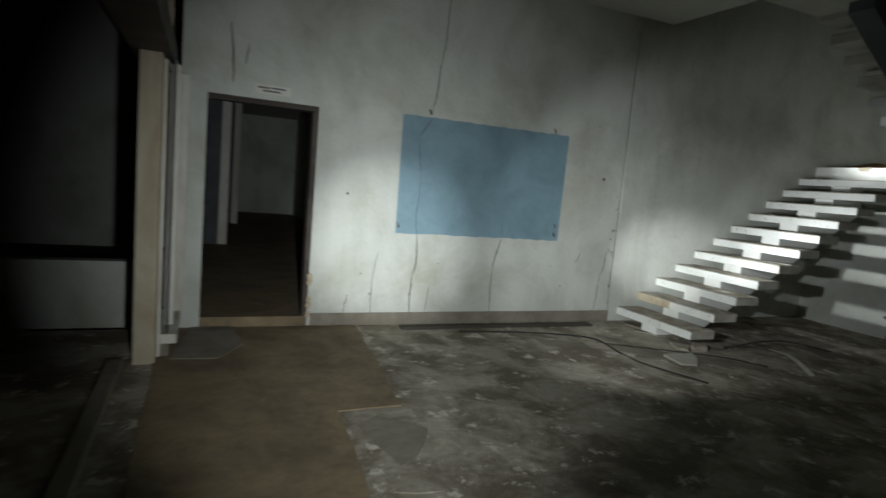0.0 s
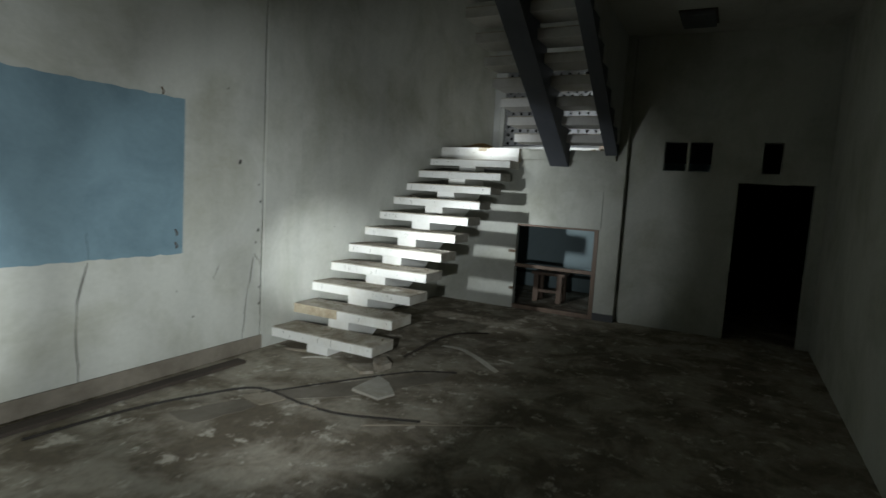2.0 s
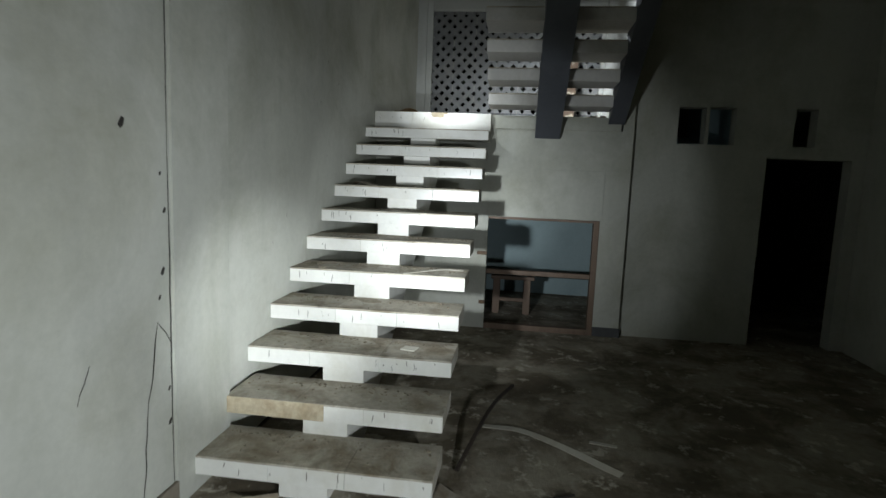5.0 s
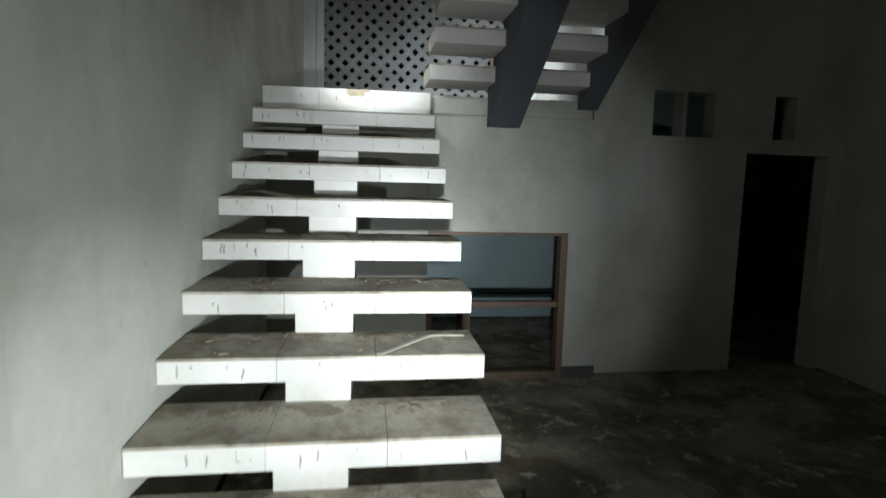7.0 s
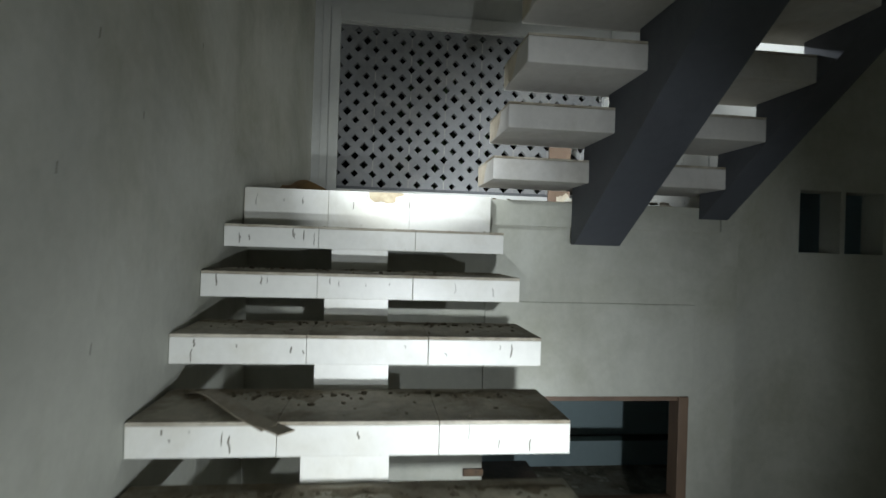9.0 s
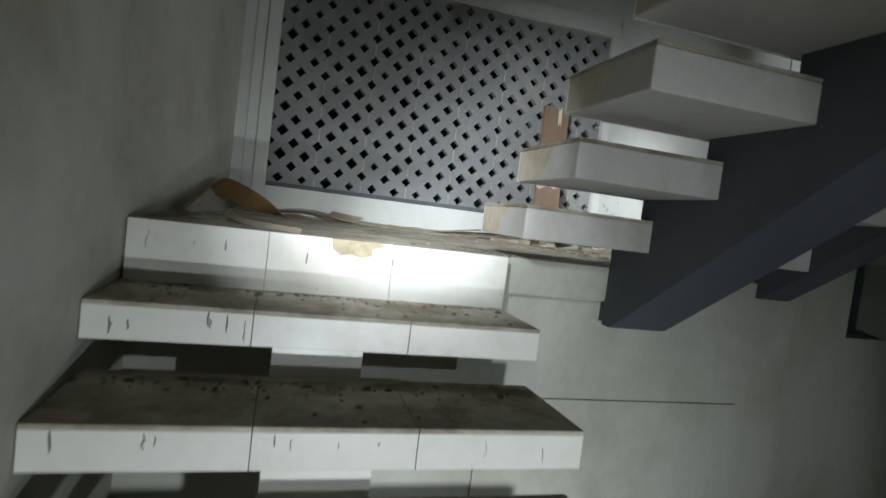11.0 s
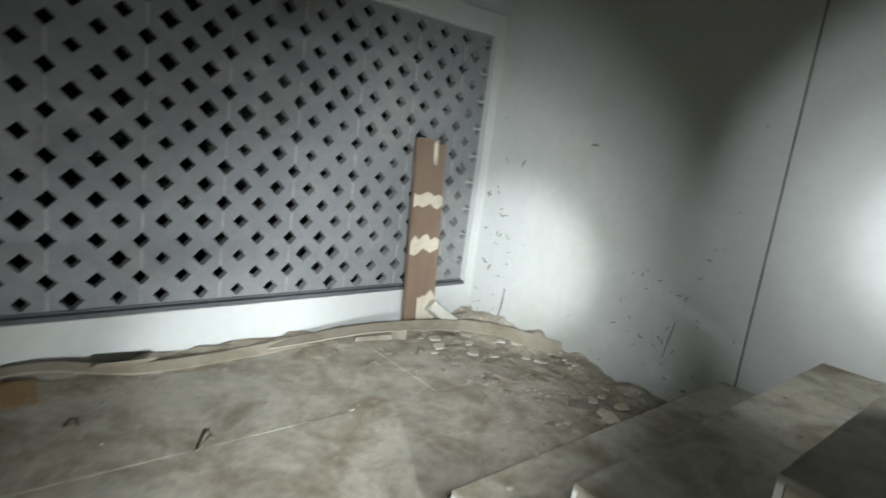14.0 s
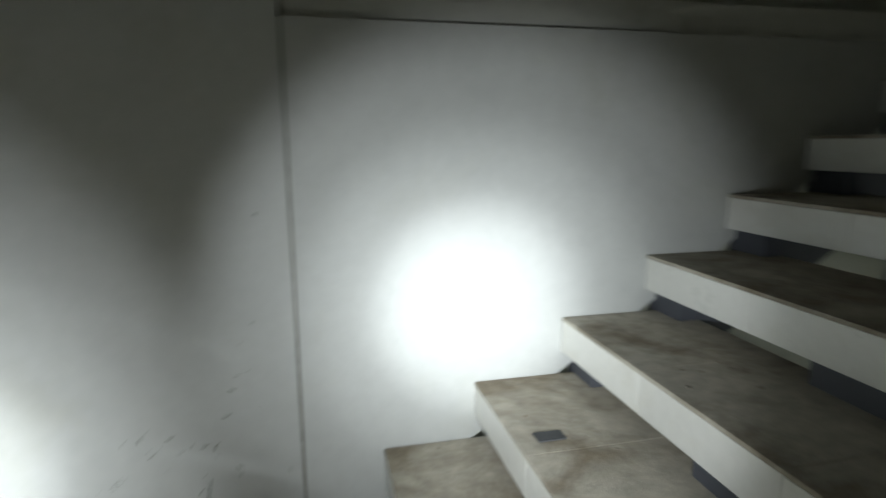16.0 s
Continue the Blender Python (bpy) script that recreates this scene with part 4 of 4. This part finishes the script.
for x, y, a, k in ((3.62, -2.10, 20, 1.0), (3.70, -1.98, 75, 0.8), (3.86, -2.16, 140, 0.9), (3.58, -1.86, 200, 0.7), (4.02, -1.92, 300, 0.75), (3.92, -2.02, 10, 0.6)):
    bm = slab_piece([(-0.07 * k, -0.05 * k), (0.03 * k, -0.06 * k), (0.085 * k, 0.01), (0.02 * k, 0.06 * k), (-0.06 * k, 0.045 * k)], 0.018, rng)
    bm.transform(Matrix.Translation((x, y, LAND + 0.006)) @ Matrix.Rotation(radians(a), 4, "Z") @ Matrix.Rotation(radians(5), 4, "X"))
    solid("plaster_chunk", bm, RUBBLE, "flat pale chunk of plaster on the landing", "rubble", group="plaster chunks on the landing")
for k in range(40):
    x, y, w = rng.uniform(3.5, 4.5), SIDE_Y + 0.08 + abs(rng.gauss(0, 0.22)), rng.uniform(0.010, 0.032)
    bm = slab_piece([(-w, -w * rng.uniform(0.5, 0.9)), (w * rng.uniform(0.3, 0.9), -w * 0.8), (w, w * rng.uniform(0.0, 0.6)), (w * rng.uniform(-0.2, 0.4), w * 0.8), (-w * 0.9, w * rng.uniform(0.2, 0.7))], w * 0.35, rng)
    bm.transform(Matrix.Translation((x, y, LAND + 0.008 + 0.04 * max(0, 1 - (y - SIDE_Y) * 1.7))) @ Matrix.Rotation(rng.uniform(0, 6.28), 4, "Z") @ Matrix.Rotation(radians(rng.uniform(-14, 14)), 4, "X"))
    solid("plaster_chunk", bm, (RUBBLE, PEELED, MORTAR)[k % 3], "sharp-edged broken plaster chip in the dirt", "rubble", group="plaster chips on the landing")
scatter("rubble", cloud(70, 3.95, -2.02, 0.32, 0.2, LAND + 0.012, inside), (0.006, 0.022), PEELED, "small white plaster crumb in the dirt", "rubble", group="rubble on the landing")
scatter("rubble", cloud(50, 4.25, -2.0, 0.25, 0.22, LAND + 0.006, inside), (0.01, 0.05), RUBBLE, "broken plaster lump on the landing", "rubble", group="rubble on the landing")
scatter("rubble", cloud(40, 3.33, -1.06, 0.09, 0.10, LAND - 0.001, lambda x, y: 3.2 < x < 3.5 and y > -1.3), (0.008, 0.034), GRIT, "broken mortar crumb on the landing edge", "rubble", group="rubble on the landing")
scatter("rubble", cloud(44, 4.0, -1.0, 0.35, 0.5, LAND - 0.001, inside), (0.006, 0.02), RUBBLE, "small crumb on the landing tiles", "rubble", group="crumbs on the landing")
for x, y, a, l in ((4.25, -0.55, 0.4, 0.12), (4.05, -0.82, 2.2, 0.10), (4.4, -1.6, 0.6, 0.13), (4.35, -1.75, 2.4, 0.12), (4.3, -1.5, 1.5, 0.10), (3.5, -0.12, 1.5, 0.16),
                   (3.45, -0.2, 0.9, 0.1), (4.38, -1.95, 0.2, 0.1), (3.9, -1.7, 1.9, 0.08)):
    c, s = math.cos(a) * l * 0.3, math.sin(a) * l * 0.3
    lath([(x - c, y - s, LAND + 0.003), (x + 0.01, y - 0.01, LAND + 0.016), (x + c, y + s, LAND + 0.004)], 0.008, 0.003, GRIT, "thin splinter of wood on the landing tiles", 0.4, "splinter", "splinter")
# broken mortar on the first upper tread
scatter("rubble", cloud(12, 3.28, -1.16, 0.05, 0.04, LAND + RISE - 0.001, lambda x, y: 3.1 < x < 3.38 and y < -1.11), (0.02, 0.05), RUBBLE, "broken mortar on a stair tread", "rubble", group="rubble on the upper stairs")
for k in (2, 3, 4, 5):
    x0, z = UP_X - (k - 1) * UP_GO, LAND + k * RISE
    scatter("rubble", cloud(6, x0 - 0.14, -1.9, 0.06, 0.2, z - 0.001, lambda x, y: x0 - 0.23 < x < x0 - 0.02 and -2.3 < y < -1.2), (0.008, 0.02), RUBBLE, "small crumb on a stair tread", "rubble", group="rubble on the upper stairs")
bm = slab_piece([(-0.035, -0.02), (0.035, -0.02), (0.035, 0.02), (-0.035, 0.02)], 0.003)
bm.transform(Matrix.Translation((2.78, -1.98, LAND + 3 * RISE + 0.001)))
solid("tile_chip", bm, DARK_SKIRT, "small dark square chip on a stair tread", "chip")
bm = slab_piece(ragged([(-0.04, -0.03), (0.035, -0.04), (0.045, 0.02), (0.0, 0.05), (-0.04, 0.02)], 0.015, 0.008), 0.0015)
bm.transform(Matrix.Translation((3.03, -1.93, LAND + 2 * RISE + 0.0008)))
solid("plaster_smear", bm, PEELED, "pale splash of plaster on a stair tread", "plaster")


def dirt_bank(name, x0, x1, y0, y1, z, height, label, nx=46, ny=30):
    """A low uneven bank of dirt and crumbs: height(u, v) over a patch, thin at its rim."""
    bm = bmesh.new()
    rows = []
    for i in range(nx + 1):
        row = []
        for j in range(ny + 1):
            u, v = i / nx, j / ny
            x, y = x0 + (x1 - x0) * u, y0 + (y1 - y0) * v
            n = noise.fractal(Vector((x * 7, y * 7, 3.1)), 0.8, 2.1, 5)
            row.append(bm.verts.new((x, y, z - 0.004 + max(0.0, height(u, v) * (1 + 0.9 * n)) + 0.004 * n)))
        rows.append(row)
    for a, b in zip(rows, rows[1:]):
        for j in range(ny):
            bm.faces.new((a[j], a[j + 1], b[j + 1], b[j]))
    bmesh.ops.recalc_face_normals(bm, faces=bm.faces)
    return solid(name, bm, BANK, label, "dirt", "structure")


BANK = surface("dirt_and_plaster_dust", (0.45, 0.41, 0.33), (0.29, 0.245, 0.175), 0.42, 0.6, 5, 30, 0.35, 0.95, 0.8, 0.008,
               spots=(0.52, 0.49, 0.42), spots_scale=26, spots_from=0.60)
dirt_bank("dirt_bank", 3.44, 4.66, SIDE_Y + 0.004, -1.70, LAND, lambda u, v: 0.055 * max(0, 1 - v * 1.05) ** 1.2 * (0.55 + 0.45 * u) * min(1, 6 * u), "low bank of dirt and plaster dust along the wall")
dirt_bank("dirt_bank", 4.40, 4.67, -1.72, -0.12, LAND, lambda u, v: 0.022 * u ** 1.5, "thin bank of dirt along the landing wall", 14, 50)
dirt_bank("dirt_bank", 3.30, 4.5, -0.14, 0.02, LAND, lambda u, v: 0.02 * v ** 1.5 * min(1, 5 * u), "thin bank of dirt along the landing wall", 50, 10)

for i in range(3, 12):
    x0, z = (i - 1) * GO, i * RISE
    dirt_bank("tread_dirt", x0 + 0.15, x0 + 0.29, -LOW_W + 0.012, 0.02, z, lambda u, v: 0.007 * u ** 1.3 * (0.5 + 0.5 * math.sin(3.1 * v + i) ** 2), "dirt gathered along the back of a stair tread", 12, 80)
# stained ends of the upper treads
for k in range(1, 6):
    x0, z = UP_X - (k - 1) * UP_GO, LAND + k * RISE
    w = rng.uniform(0.11, 0.17)
    edge = [(x0 - 0.012, z - 0.012), (x0 - 0.012, z - 0.10)] + [(x0 - w - 0.09 * f + rng.uniform(-0.012, 0.012), z - 0.10 + 0.088 * f) for f in (0.0, 0.25, 0.5, 0.75, 1.0)]
    bm = slab_piece(edge, 0.0008)
    for v in bm.verts:
        v.co = Vector((v.co.x, -1.0898 + v.co.z, v.co.y))
    bmesh.ops.recalc_face_normals(bm, faces=bm.faces)
    part("paint_patch", bm, PEELED, upper, "brownish stained tread end")

# ---- opening under the landing ----
low_frame = thing("hatch_frame", (3.3, -1.7, 0), "brown wooden frame of a low open hatch under the landing", "hatch")
part("post", boxes(((3.262, -2.199, 0), (3.36, -2.145, 1.128)), bevel=0.004), WOOD, low_frame)
part("middle_rail", boxes(((3.29, -2.145, 0.555), (3.34, -1.132, 0.60)), bevel=0.004), WOOD, low_frame)
part("bottom_rail", boxes(((3.262, -2.145, 0.0), (3.34, -1.132, 0.055)), bevel=0.004), WOOD, low_frame)
part("top_rail", boxes(((3.275, -2.145, 1.105), (3.34, -1.132, 1.128)), bevel=0.003), WOOD, low_frame)
part("cover_panel", boxes(((3.258, -2.215, 1.135), (3.2695, -1.12, 1.60)), bevel=0.002), PLASTER, low_frame, "white painted cover panel")
for z, l in ((0.745, 0.10), (0.25, 0.06)):
    part("latch", boxes(((3.25, -1.135, z), (3.2695, -1.135 + l, z + 0.035)), bevel=0.004), METAL, low_frame, "rusty latch plate")
stool = thing("wooden_stool", (4.1, -1.42, 0), "small dark brown wooden stool behind the low hatch", "stool")
part("seat", boxes(((3.93, -1.64, 0.39), (4.27, -1.16, 0.43)), bevel=0.008), WOOD, stool)
for x in (3.96, 4.20):
    for y in (-1.60, -1.26):
        part("leg", boxes(((x, y, 0), (x + 0.045, y + 0.075, 0.39)), bevel=0.005), WOOD, stool)
part("stretcher", boxes(((3.965, -1.53, 0.14), (4.0, -1.26, 0.18)), bevel=0.004), WOOD, stool)

hatch = thing("ceiling_hatch", (2.7, -3.1, CEIL - 0.05), "dark square fitting under the hall ceiling", "ceiling fitting")
part("box", boxes(((2.50, -3.30, CEIL - 0.06), (2.95, -2.98, CEIL)), bevel=0.008), DARK_SKIRT, hatch)
part("rim", boxes(((2.48, -3.32, CEIL - 0.018), (2.97, -2.96, CEIL - 0.001)), bevel=0.004), WOOD_DARK, hatch)

# ---- bush outside the block screen ----
bush = thing("bush", (5.75, -1.1, LAND - 0.5), "dark green leafy bush outside the pierced screen", "bush")
bm = bmesh.new()
for k in range(7):
    a = rng.uniform(0, 6.28)
    tip = Vector((5.75 + 0.35 * math.cos(a), -1.1 + 0.6 * math.sin(a), 3.0 + rng.uniform(-0.3, 0.4)))
    base = Vector((5.75, -1.1, -0.2))
    for i in range(5):
        p, q = base.lerp(tip, i / 5), base.lerp(tip, (i + 1) / 5)
        mid, d = (p + q) / 2, q - p
        bmesh.ops.create_cone(bm, segments=5, radius1=0.016 - 0.002 * i, radius2=0.014 - 0.002 * i, depth=d.length,
                              matrix=Matrix.Translation(mid) @ d.to_track_quat("Z", "Y").to_matrix().to_4x4())
part("stem", bm, WOOD_DARK, bush)
bm = bmesh.new()
for _ in range(420):
    c = Vector((rng.gauss(5.75, 0.22), rng.gauss(-1.1, 0.45), rng.gauss(2.75, 0.35)))
    m4 = Matrix.Translation(c) @ Euler((rng.uniform(0, 6.28), rng.uniform(0, 6.28), rng.uniform(0, 6.28))).to_matrix().to_4x4()
    l, w = rng.uniform(0.05, 0.11), rng.uniform(0.018, 0.035)
    vs = [bm.verts.new(m4 @ Vector(p)) for p in ((0, 0, 0), (l * 0.4, w, 0.008), (l, 0, 0), (l * 0.4, -w, 0.008))]
    bm.faces.new(vs)
part("crown", bm, LEAF, bush)
